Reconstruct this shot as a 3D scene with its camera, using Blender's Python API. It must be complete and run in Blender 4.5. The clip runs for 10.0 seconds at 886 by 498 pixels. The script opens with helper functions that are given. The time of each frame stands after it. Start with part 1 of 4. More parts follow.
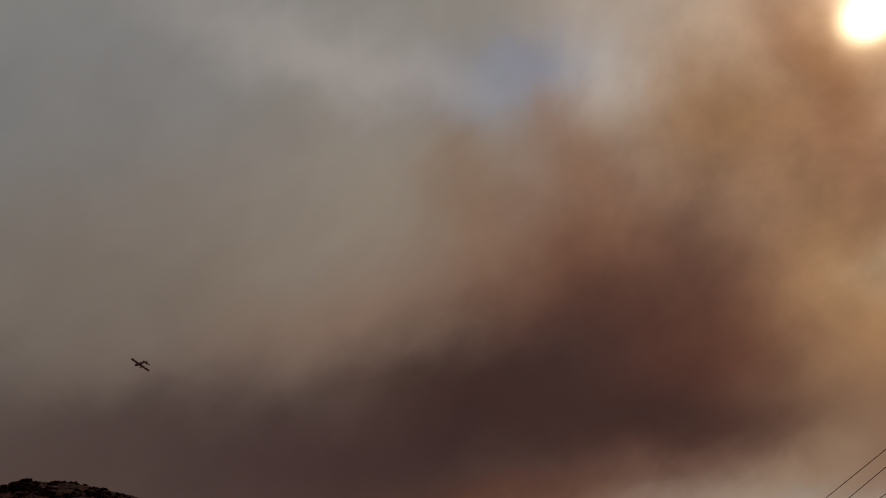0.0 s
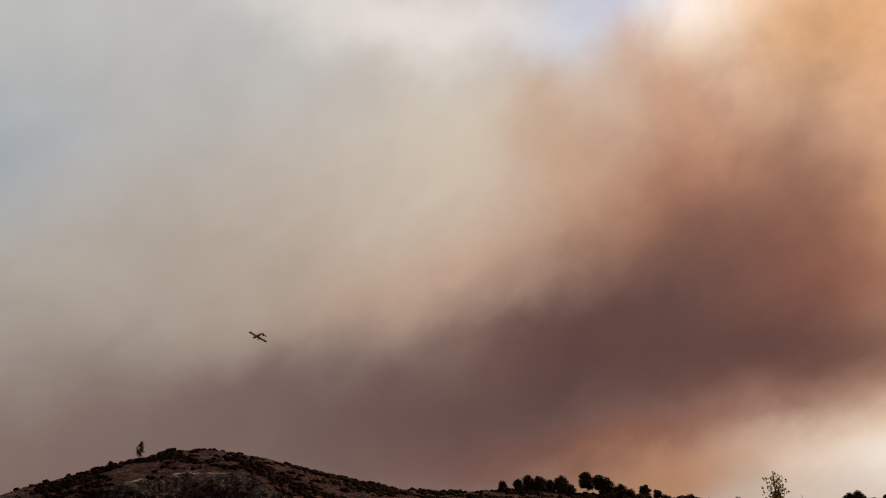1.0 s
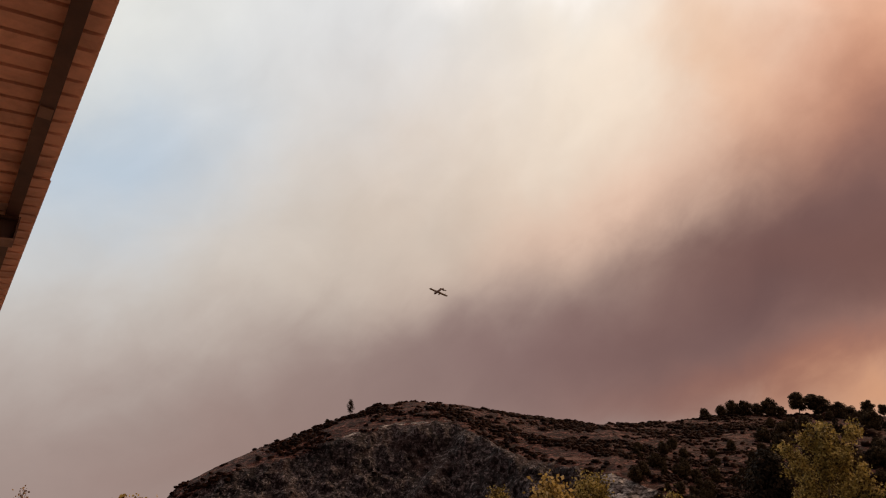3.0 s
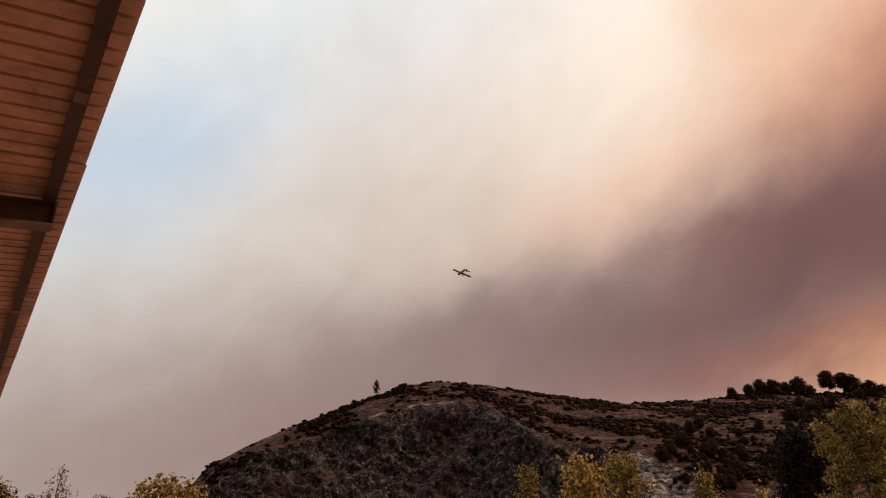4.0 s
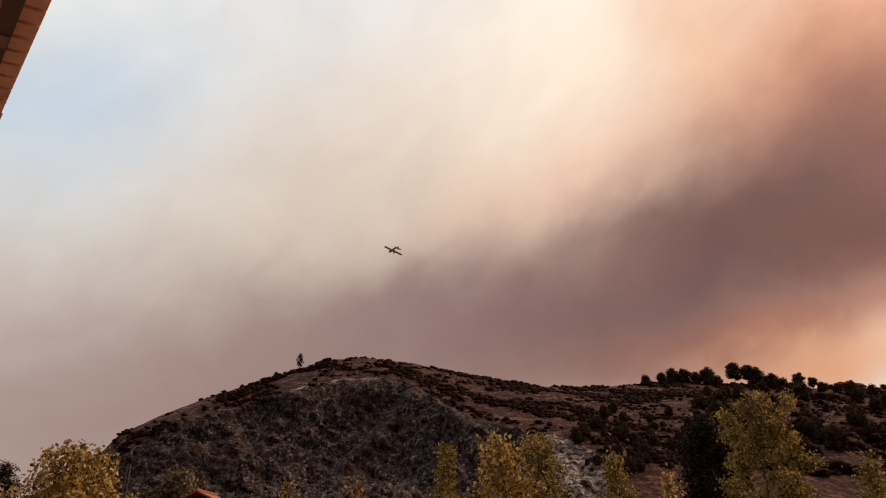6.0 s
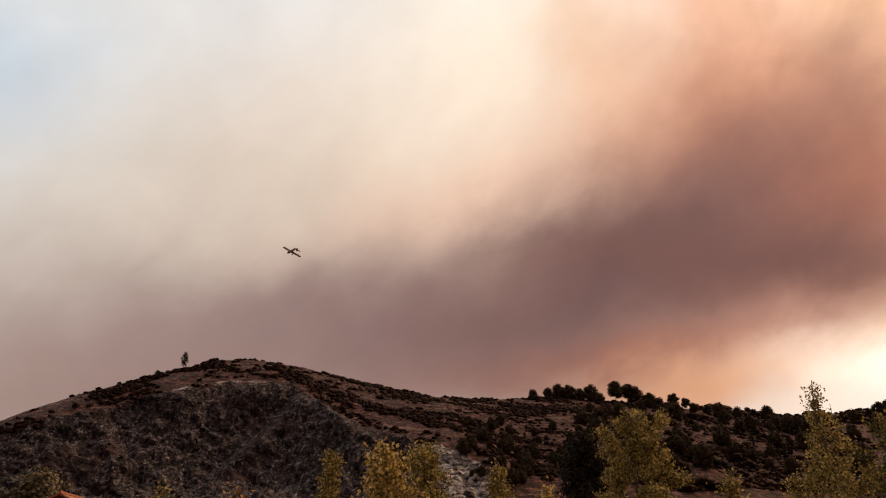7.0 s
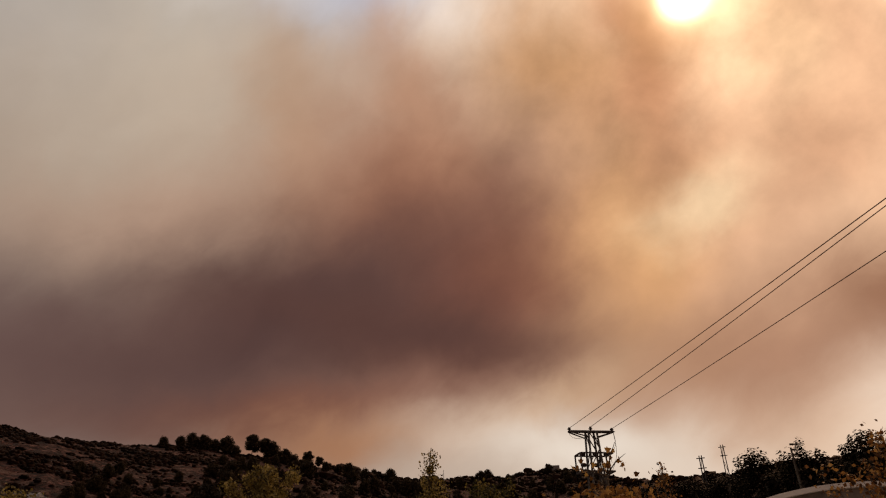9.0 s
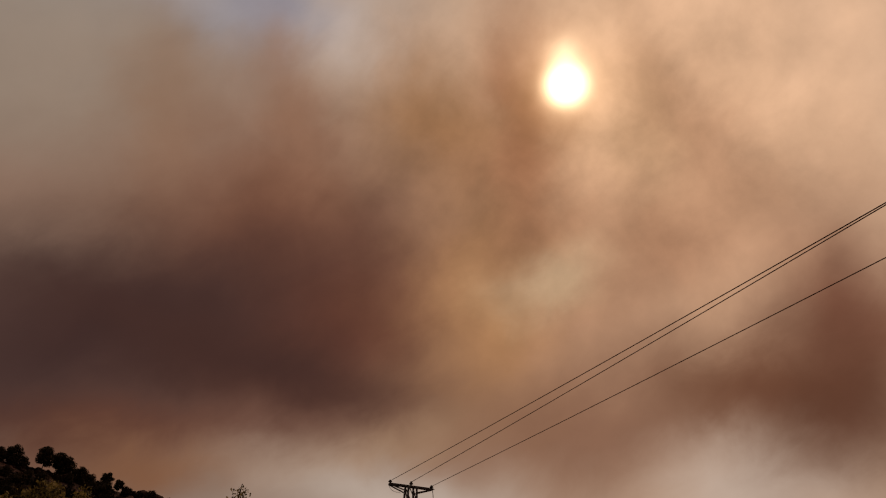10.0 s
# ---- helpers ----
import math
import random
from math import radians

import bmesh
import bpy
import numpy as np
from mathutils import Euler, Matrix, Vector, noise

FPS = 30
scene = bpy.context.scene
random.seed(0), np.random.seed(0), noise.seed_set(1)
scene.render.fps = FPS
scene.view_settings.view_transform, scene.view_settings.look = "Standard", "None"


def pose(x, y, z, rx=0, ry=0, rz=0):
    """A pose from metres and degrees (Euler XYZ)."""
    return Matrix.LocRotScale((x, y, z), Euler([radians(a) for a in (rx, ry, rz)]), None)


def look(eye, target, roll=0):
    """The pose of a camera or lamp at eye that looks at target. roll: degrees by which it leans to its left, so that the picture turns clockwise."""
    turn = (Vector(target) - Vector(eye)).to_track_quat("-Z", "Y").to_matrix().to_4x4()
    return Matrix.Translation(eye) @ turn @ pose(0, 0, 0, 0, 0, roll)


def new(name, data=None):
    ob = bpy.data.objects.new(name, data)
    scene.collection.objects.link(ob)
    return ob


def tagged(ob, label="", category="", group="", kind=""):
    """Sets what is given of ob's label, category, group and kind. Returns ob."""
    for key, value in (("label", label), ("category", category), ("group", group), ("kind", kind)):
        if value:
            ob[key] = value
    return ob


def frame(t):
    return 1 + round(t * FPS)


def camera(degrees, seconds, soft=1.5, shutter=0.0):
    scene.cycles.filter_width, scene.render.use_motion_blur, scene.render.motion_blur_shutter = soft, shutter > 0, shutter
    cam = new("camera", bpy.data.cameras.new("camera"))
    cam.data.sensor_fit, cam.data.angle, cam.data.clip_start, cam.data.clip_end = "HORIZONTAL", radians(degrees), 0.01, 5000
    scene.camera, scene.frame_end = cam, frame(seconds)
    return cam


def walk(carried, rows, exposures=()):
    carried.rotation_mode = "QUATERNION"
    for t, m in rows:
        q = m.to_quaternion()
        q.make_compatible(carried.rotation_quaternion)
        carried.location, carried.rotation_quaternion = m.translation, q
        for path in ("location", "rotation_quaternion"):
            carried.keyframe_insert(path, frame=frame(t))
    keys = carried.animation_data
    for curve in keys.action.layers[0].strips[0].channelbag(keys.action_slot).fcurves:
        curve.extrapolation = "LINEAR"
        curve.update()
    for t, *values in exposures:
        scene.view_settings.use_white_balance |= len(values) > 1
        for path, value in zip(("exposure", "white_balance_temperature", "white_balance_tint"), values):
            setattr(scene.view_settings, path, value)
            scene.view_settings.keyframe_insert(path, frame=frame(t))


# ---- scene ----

# ---------------------------------------------------------------- camera
FOV = 64.5
EYE_Z = 1.6
cam = camera(FOV, 10.0, soft=1.15)
# seconds, sideways shift, tilt from straight down, lean, turn
TURNS = [
    (0.0, 0.18, 125.33, -0.46, -6.66), (0.5, 0.18, 123.70, -0.34, -1.75), (1.0, 0.18, 121.50, 0.155, 2.89),
    (1.5, 0.18, 119.14, 0.50, 7.69), (2.0, 0.20, 119.04, -0.06, 10.90), (2.5, 0.14, 118.24, 0.32, 15.79),
    (3.0, 0.085, 117.09, 0.75, 18.76), (4.5, 0.0, 115.00, 0.46, 20.91), (5.0, 0.0, 114.30, -0.01, 19.85),
    (6.3, 0.0, 113.95, -0.31, 11.92), (6.5, 0.0, 114.27, -0.47, 10.18), (7.0, 0.0, 114.51, -0.55, 5.32),
    (7.5, 0.0, 115.28, -0.18, -0.06), (8.0, 0.0, 117.12, -0.72, -7.64), (8.5, 0.01, 117.76, -0.40, -16.38),
    (9.0, 0.03, 118.39, 1.74, -23.02), (9.5, 0.06, 119.55, 1.15, -30.30), (10.0, 0.10, 121.95, -1.30, -38.05)]
# seconds, stops, white balance
EXPOSURES = [(0.0, -1.22, 7100, 17), (0.5, -0.44, 7100, 16), (1.0, 0.08, 6950, 15), (1.6, 0.39, 6850, 15), (2.5, 0.51, 6800, 15), (3.0, 0.66, 6790, 15), (4.5, 0.81, 6750, 15),
             (6.5, 0.83, 6950, 16), (8.0, 0.64, 7050, 16), (8.5, 0.30, 7150, 17), (9.0, -0.22, 7350, 18), (9.5, -0.71, 7500, 21), (10.0, -1.1, 7800, 25)]
walk(cam, [(t, pose(x, 0, EYE_Z, rx, ry, rz)) for t, x, rx, ry, rz in TURNS], EXPOSURES)


# ---------------------------------------------------------------- small helpers
def lin(r, g, b):
    """Display values 0..255 to scene-linear."""
    return tuple(((c / 255 + 0.055) / 1.055) ** 2.4 if c > 10 else c / 255 / 12.92 for c in (r, g, b)) + (1.0,)


def at(az, dist, z=0.0):
    """A place by its bearing from the standing point (degrees to the right of north), distance and height."""
    return Vector((dist * math.sin(radians(az)), dist * math.cos(radians(az)), z))


def rise(dist, el):
    return EYE_Z + dist * math.tan(radians(el))


class Nodes:
    """Short hand for shader nodes."""

    def __init__(self, tree):
        self.tree = tree
        tree.nodes.clear()

    def add(self, kind, **props):
        n = self.tree.nodes.new(kind)
        for k, v in props.items():
            setattr(n, k, v)
        return n

    def put(self, socket, value):
        if isinstance(value, bpy.types.NodeSocket):
            self.tree.links.new(value, socket)
        elif value is not None:
            socket.default_value = value

    def math(self, op, a, b=None, c=None, clamp=False):
        n = self.add("ShaderNodeMath", operation=op, use_clamp=clamp)
        for i, v in enumerate((a, b, c)):
            self.put(n.inputs[i], v)
        return n.outputs[0]

    def vmath(self, op, a, b=None, scale=None):
        n = self.add("ShaderNodeVectorMath", operation=op)
        self.put(n.inputs[0], a)
        self.put(n.inputs[1], b)
        if scale is not None:
            self.put(n.inputs["Scale"], scale)
        return n.outputs["Value"] if op in ("DOT_PRODUCT", "LENGTH") else n.outputs["Vector"]

    def mix(self, fac, a, b, blend="MIX"):
        n = self.add("ShaderNodeMix", data_type="RGBA", blend_type=blend)
        self.put(n.inputs[0], fac)
        self.put(n.inputs[6], a)
        self.put(n.inputs[7], b)
        return n.outputs[2]

    def noise(self, vec, scale, detail=4.0, rough=0.55, distort=0.0, colour=False):
        n = self.add("ShaderNodeTexNoise")
        self.put(n.inputs["Vector"], vec)
        for k, v in (("Scale", scale), ("Detail", detail), ("Roughness", rough), ("Distortion", distort)):
            self.put(n.inputs[k], v)
        return n.outputs["Color"] if colour else n.outputs["Fac"]

    def ramp(self, fac, *stops):
        n = self.add("ShaderNodeValToRGB")
        e = n.color_ramp.elements
        while len(e) < len(stops):
            e.new(0.5)
        for k, (p, c) in zip(e, stops):
            k.position, k.color = p, c if len(c) == 4 else (*c, 1)
        self.put(n.inputs[0], fac)
        return n.outputs[0]

    def span(self, v, a, b):
        n = self.add("ShaderNodeMapRange", interpolation_type="SMOOTHSTEP")
        self.put(n.inputs[0], v)
        n.inputs[1].default_value, n.inputs[2].default_value = a, b
        return n.outputs[0]


# ---------------------------------------------------------------- sky full of wildfire smoke, and the sun behind it
SUN_AZ, SUN_EL = 50.4, 44.6
world = bpy.data.worlds.new("smoky_sky")
scene.world = world
world.use_nodes = True
W = Nodes(world.node_tree)
sky = W.add("ShaderNodeTexSky", sky_type="NISHITA", sun_disc=False)
sky.sun_elevation, sky.sun_rotation = radians(SUN_EL), radians(SUN_AZ)
sky.air_density, sky.dust_density = 1.0, 2.0
way = W.add("ShaderNodeTexCoord").outputs["Generated"]
sep = W.add("ShaderNodeSeparateXYZ")
W.put(sep.inputs[0], way)
deg = 180 / math.pi
azimuth = W.math("MULTIPLY", W.math("ARCTAN2", sep.outputs[0], sep.outputs[1]), deg)
height = W.math("MULTIPLY", W.math("ARCSINE", sep.outputs[2]), deg)
# billows: the smoke banks are torn by noise at two sizes
# (they drift up to the right, so the noise is drawn out along that slant)
slant_a = W.math("ADD", W.math("MULTIPLY", azimuth, 0.86 / 19), W.math("MULTIPLY", height, 0.50 / 19))
slant_b = W.math("ADD", W.math("MULTIPLY", azimuth, -0.50 / 14), W.math("MULTIPLY", height, 0.86 / 14))
slant_join = W.add("ShaderNodeCombineXYZ")
W.put(slant_join.inputs[0], slant_a)
W.put(slant_join.inputs[1], slant_b)
slant = slant_join.outputs[0]
big = W.vmath("SUBTRACT", W.noise(slant, 1.3, 2, 0.5, 0.0, colour=True), (0.5, 0.5, 0.5))
fine = W.vmath("SUBTRACT", W.noise(slant, 3.6, 5, 0.55, 0.3, colour=True), (0.5, 0.5, 0.5))
warp = W.vmath("ADD", W.vmath("SCALE", big, scale=7.0), W.vmath("SCALE", fine, scale=4.2))
wsep = W.add("ShaderNodeSeparateXYZ")
W.put(wsep.inputs[0], warp)
u_sky = W.math("ADD", azimuth, wsep.outputs[0])
v_sky = W.math("ADD", height, W.math("MULTIPLY", wsep.outputs[1], 0.85))


def bank(az, el, wide, high, tilt=0.0, amount=1.0):
    """How much of one soft smoke bank lies in a direction: 0 to amount."""
    c, s = math.cos(radians(tilt)), math.sin(radians(tilt))
    du, dv = W.math("SUBTRACT", u_sky, az), W.math("SUBTRACT", v_sky, el)
    a = W.math("ADD", W.math("MULTIPLY", du, c / wide), W.math("MULTIPLY", dv, s / wide))
    b = W.math("ADD", W.math("MULTIPLY", du, -s / high), W.math("MULTIPLY", dv, c / high))
    d2 = W.math("ADD", W.math("MULTIPLY", a, a), W.math("MULTIPLY", b, b))
    return W.math("MULTIPLY", W.math("EXPONENT", W.math("MULTIPLY", d2, -1.0)), amount)


overhead = W.math("MAXIMUM", W.span(W.vmath("DOT_PRODUCT", way, (0.0, -1.0, 0.0)), -0.25, 0.5), W.span(height, 54.0, 75.0))
smoke = W.mix(overhead, lin(187, 191, 186), lin(120, 101, 96))


def layer(colour, *shape):
    global smoke
    smoke = W.mix(bank(*shape), smoke, lin(*colour))


def clear(colour, *shape):
    global smoke
    smoke = W.mix(bank(*shape), smoke, W.mix(0.9, W.vmath("SCALE", sky.outputs[0], scale=0.06), lin(*colour)))


layer((120, 103, 98), -30.0, 11.4, 62.9, 14.5, 12, 0.99)      # low haze over the hill
layer((161, 145, 128), -12.5, 32.2, 29.8, 10.9, 8, 0.78)
layer((307, 263, 219), 61.1, 37.4, 33.6, 30.6, -3, 1.00)      # tan smoke beside the sun
layer((213, 202, 183), -5.3, 39.2, 15.7, 8.5, 4, 0.58)
layer((188, 159, 132), 9.3, 38.7, 3.9, 9.6, 17, 0.64)
layer((210, 177, 154), -2.1, 29.0, 13.4, 4.0, 16, 0.55)
layer((108, 90, 88), -8.5, 18.0, 24.2, 5.6, 4, 0.97)
layer((127, 78, 63), 12.1, 15.4, 16.7, 2.2, 6, 0.83)
layer((186, 138, 111), 21.2, 33.0, 13.6, 10.6, 14, 0.99)      # rising brown column
layer((212, 167, 124), 35.6, 41.5, 11.8, 5.8, -21, 0.99)
layer((147, 97, 79), 26.5, 25.5, 22.4, 10.1, 14, 1.00)
layer((84, 65, 65), 10.3, 22.7, 20.4, 8.1, 23, 0.99)      # dark heart of the plume
layer((93, 68, 64), 19.7, 22.1, 20.7, 3.6, -7, 1.00)
layer((244, 189, 129), 42.8, 27.3, 6.6, 8.3, -4, 0.72)      # golden gap
layer((143, 90, 68), 51.7, 17.9, 19.2, 6.0, 8, 0.70)
layer((172, 124, 90), 16.6, 12.8, 10.0, 2.2, 4, 0.82)
layer((236, 204, 166), 33.0, 15.8, 8.8, 2.2, 17, 0.41)
layer((238, 234, 224), 35.0, 11.3, 10.2, 2.7, -9, 1.00)      # clear strip above the hills
layer((254, 244, 230), 61.0, 12.4, 6.0, 4.0, -1, 0.94)
layer((148, 99, 80), 70.4, 22.5, 6.5, 9.8, -1, 0.92)
layer((188, 134, 102), 56.2, 30.3, 9.1, 5.3, 14, 0.68)
layer((179, 129, 98), 62.0, 39.7, 3.9, 9.3, 26, 0.56)
layer((214, 178, 138), 57.7, 38.8, 3.7, 5.5, -20, 0.52)
layer((269, 246, 205), 47.2, 29.1, 4.9, 2.2, 9, 0.84)
layer((250, 239, 224), 24.8, 49.3, 6.2, 6.7, -29, 0.96)
layer((182, 124, 93), 45.4, 42.6, 4.5, 11.4, 2, 0.84)
# thin places where the blue sky shows through
clear((143, 165, 183), -48.0, 30.9, 12.7, 6.9, 29, 0.75)
clear((176, 198, 228), 14.2, 49.4, 9.5, 3.6, 2, 0.98)
layer((165, 173, 184), -26.4, 44.3, 20.0, 11.6, -6, 0.41)
layer((226, 224, 222), -6.1, 49.8, 21.7, 3.0, -3, 0.71)
layer((183, 139, 112), 20.2, 41.9, 3.4, 8.0, 35, 0.60)
layer((130, 79, 55), 63.2, 19.1, 10.1, 3.4, -17, 0.77)
layer((98, 59, 46), 68.6, 16.4, 6.0, 4.7, -1, 0.55)
mottle = W.math("ADD", 0.90, W.math("MULTIPLY", W.noise(slant, 2.4, 6, 0.55, 0.4), 0.20))
smoke = W.vmath("MULTIPLY", smoke, W.vmath("SCALE", (1, 1, 1), scale=mottle))
# curled puffs round the sun
puff = W.math("SUBTRACT", W.noise(way, 9.0, 6, 0.58, 0.12), 0.5)
puff = W.math("ADD", 1.0, W.math("MULTIPLY", W.math("MULTIPLY", puff, 1.25), bank(52, 40, 30, 17, 0, 1.0)))
glow = W.vmath("MULTIPLY", smoke, W.vmath("SCALE", (1, 1, 1), scale=puff))
# the sun's disc and its glare in the smoke
to_sun = (math.sin(radians(SUN_AZ)) * math.cos(radians(SUN_EL)), math.cos(radians(SUN_AZ)) * math.cos(radians(SUN_EL)),
          math.sin(radians(SUN_EL)))
off = W.math("MULTIPLY", W.math("ARCCOSINE", W.vmath("DOT_PRODUCT", way, to_sun)), deg)
disc = W.math("MULTIPLY", W.math("EXPONENT", W.math("MULTIPLY", W.math("POWER", W.math("MULTIPLY", off, 0.80), 2.0), -1.0)), 10.0)
halo = W.math("MULTIPLY", W.math("EXPONENT", W.math("MULTIPLY", off, -0.38)), 1.0)
above = (math.sin(radians(SUN_AZ)) * math.cos(radians(SUN_EL + 2.3)), math.cos(radians(SUN_AZ)) * math.cos(radians(SUN_EL + 2.3)),
         math.sin(radians(SUN_EL + 2.3)))
off_above = W.math("MULTIPLY", W.math("ARCCOSINE", W.vmath("DOT_PRODUCT", way, above)), deg)
plume = W.math("MULTIPLY", W.math("EXPONENT", W.math("MULTIPLY", W.math("POWER", W.math("MULTIPLY", off_above, 0.8), 2.0), -1.0)), 1.3)
disc = W.math("ADD", disc, plume)
glow = W.vmath("ADD", glow, W.vmath("SCALE", (1.0, 0.86, 0.58), scale=disc))
glow = W.vmath("ADD", glow, W.vmath("SCALE", (1.0, 0.62, 0.24), scale=halo))
back = W.add("ShaderNodeBackground")
W.put(back.inputs[0], glow)
back.inputs[1].default_value = 1.0
W.put(W.add("ShaderNodeOutputWorld").inputs[0], back.outputs[0])

sun_data = bpy.data.lights.new("sun", "SUN")
sun_data.energy, sun_data.angle, sun_data.color = 0.7, radians(4.0), (1.0, 0.62, 0.38)
sun = new("sun", sun_data)
sun.matrix_world = look(Vector(to_sun) * 100, (0, 0, 0))


# ---------------------------------------------------------------- materials
def material(name, build, rough=0.9, metal=0.0):
    m = bpy.data.materials.new(name)
    m.use_nodes = True
    n = Nodes(m.node_tree)
    p = n.add("ShaderNodeBsdfPrincipled")
    p.inputs["Roughness"].default_value, p.inputs["Metallic"].default_value = rough, metal
    p.inputs["Specular IOR Level"].default_value = 0.25
    out = n.add("ShaderNodeOutputMaterial")
    n.put(out.inputs[0], p.outputs[0])
    n.shader, n.out = p, out
    where = n.add("ShaderNodeTexCoord").outputs["Object"]
    colour, bump, depth = build(n, where)
    n.put(p.inputs["Base Color"], colour)
    if bump is not None:
        b = n.add("ShaderNodeBump")
        b.inputs["Strength"].default_value, b.inputs["Distance"].default_value = 0.8, depth
        n.put(b.inputs["Height"], bump)
        n.put(p.inputs["Normal"], b.outputs[0])
    return m


def land_look(n, where):
    mask = n.add("ShaderNodeVertexColor", layer_name="cover").outputs[0]
    sp = n.add("ShaderNodeSeparateColor")
    n.put(sp.inputs[0], mask)
    grain = n.noise(where, 0.6, 4, 0.66)
    strata = n.noise(n.vmath("MULTIPLY", where, (0.24, 0.30, 0.62)), 1.5, 4, 0.66, 0.2)
    mixd = n.math("ADD", n.math("MULTIPLY", grain, 0.5), n.math("MULTIPLY", strata, 0.5))
    broad = n.noise(where, 0.045, 4, 0.6)
    mixd = n.math("ADD", mixd, n.math("MULTIPLY", n.math("SUBTRACT", broad, 0.5), 0.20))
    # steep ramp: part of the relief's shading is put into the colour
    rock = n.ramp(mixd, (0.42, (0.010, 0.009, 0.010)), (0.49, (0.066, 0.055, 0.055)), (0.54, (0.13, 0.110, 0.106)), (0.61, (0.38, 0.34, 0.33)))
    # fractured blocks at two sizes, their edges darkened in colour for crevice shade
    skew = n.vmath("ADD", n.vmath("MULTIPLY", where, (0.8, 0.8, 1.25)), n.vmath("SCALE", n.noise(where, 0.5, 3, 0.6, 0.0, True), scale=2.2))
    blocks = []
    for size in (0.22, 0.75):
        vor = n.add("ShaderNodeTexVoronoi", feature="F1")
        n.put(vor.inputs["Vector"], skew)
        vor.inputs["Scale"].default_value = size
        rim = n.add("ShaderNodeTexVoronoi", feature="DISTANCE_TO_EDGE")
        n.put(rim.inputs["Vector"], skew)
        rim.inputs["Scale"].default_value = size
        tone = n.add("ShaderNodeSeparateColor")
        n.put(tone.inputs[0], vor.outputs["Color"])
        blocks.append((tone.outputs[0], n.span(rim.outputs["Distance"], 0.0, 0.12), vor.outputs["Distance"]))
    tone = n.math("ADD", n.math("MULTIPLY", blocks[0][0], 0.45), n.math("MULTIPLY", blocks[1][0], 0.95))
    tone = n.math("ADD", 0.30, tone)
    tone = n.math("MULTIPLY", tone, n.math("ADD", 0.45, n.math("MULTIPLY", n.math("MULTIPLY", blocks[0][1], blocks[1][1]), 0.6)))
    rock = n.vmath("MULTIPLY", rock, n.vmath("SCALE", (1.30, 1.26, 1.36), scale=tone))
    # pale chips, and seams painted dark as shade, along the dip of the beds
    dip = n.add("ShaderNodeMapping")
    dip.inputs["Rotation"].default_value = (0.0, 0.6, 0.4)
    dip.inputs["Scale"].default_value = (0.62, 0.62, 0.42)
    n.put(dip.inputs["Vector"], where)
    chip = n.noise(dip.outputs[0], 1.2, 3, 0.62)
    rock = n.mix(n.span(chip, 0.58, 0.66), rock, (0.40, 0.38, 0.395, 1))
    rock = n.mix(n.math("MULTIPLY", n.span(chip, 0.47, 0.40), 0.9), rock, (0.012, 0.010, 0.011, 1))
    stain = n.noise(where, 0.03, 5, 0.6)
    rock = n.mix(n.span(stain, 0.50, 0.66), rock, n.mix(0.45, rock, (0.10, 0.046, 0.038, 1)))
    cleft = n.math("MULTIPLY", n.math("ADD", n.math("MULTIPLY", blocks[0][2], -0.12), n.math("MULTIPLY", blocks[1][2], -0.25)), 1.0)
    soil = n.ramp(n.noise(where, 0.40, 5, 0.68), (0.42, (0.016, 0.007, 0.006)), (0.50, (0.075, 0.028, 0.023)), (0.57, (0.20, 0.090, 0.074)), (0.66, (0.42, 0.27, 0.23)))
    scrub = n.span(n.noise(where, 0.42, 7, 0.72), 0.47, 0.58)
    soil = n.mix(scrub, soil, (0.021, 0.010, 0.008, 1))
    pale = n.ramp(strata, (0.40, (0.05, 0.045, 0.045)), (0.48, (0.26, 0.24, 0.235)), (0.58, (0.62, 0.59, 0.57)))
    pale = n.vmath("MULTIPLY", pale, n.vmath("SCALE", (1, 1, 1), scale=n.math("ADD", 0.25, n.math("MULTIPLY", tone, 0.62))))
    # slanting ledges of bare pinkish stone
    shelf = n.noise(n.vmath("MULTIPLY", n.vmath("ADD", where, n.vmath("SCALE", n.noise(where, 0.06, 3, 0.5, 0.0, True), scale=9.0)), (0.10, 0.10, 0.75)), 1.0, 6, 0.62)
    soil = n.mix(n.span(shelf, 0.55, 0.66), soil, n.ramp(n.noise(where, 1.3, 6, 0.7), (0.35, (0.10, 0.062, 0.052)), (0.6, (0.33, 0.235, 0.20))))
    edge = n.math("ADD", sp.outputs[0], n.math("MULTIPLY", n.math("SUBTRACT", n.noise(where, 0.09, 5, 0.7), 0.5), 0.9))
    edge2 = n.math("ADD", sp.outputs[1], n.math("MULTIPLY", n.math("SUBTRACT", n.noise(where, 0.22, 5, 0.7), 0.5), 0.8))
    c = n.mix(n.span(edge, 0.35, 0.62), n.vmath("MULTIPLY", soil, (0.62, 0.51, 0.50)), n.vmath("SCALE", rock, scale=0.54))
    c = n.mix(n.span(edge2, 0.48, 0.60), c, pale)
    # unseen yard, made pale so that it bounces light up under the canopy
    bounce_yard = n.ramp(n.noise(where, 9.0, 8, 0.7), (0.3, (0.36, 0.31, 0.26)), (0.7, (0.62, 0.55, 0.47)))
    c = n.mix(n.span(sp.outputs[2], 0.3, 0.7), c, bounce_yard)
    tiny = n.math("MULTIPLY", n.noise(where, 1.1, 5, 0.7), 0.35)
    return c, n.math("ADD", n.math("ADD", n.math("MULTIPLY", n.math("ADD", grain, strata), 0.6), tiny), n.math("MULTIPLY", cleft, sp.outputs[0])), 2.2


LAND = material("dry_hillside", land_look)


def bark_look(n, where):
    g = n.noise(n.vmath("MULTIPLY", where, (9, 9, 1.6)), 1.6, 6, 0.65, 0.6)
    return n.ramp(g, (0.3, (0.045, 0.034, 0.026)), (0.6, (0.13, 0.105, 0.08))), g, 0.02


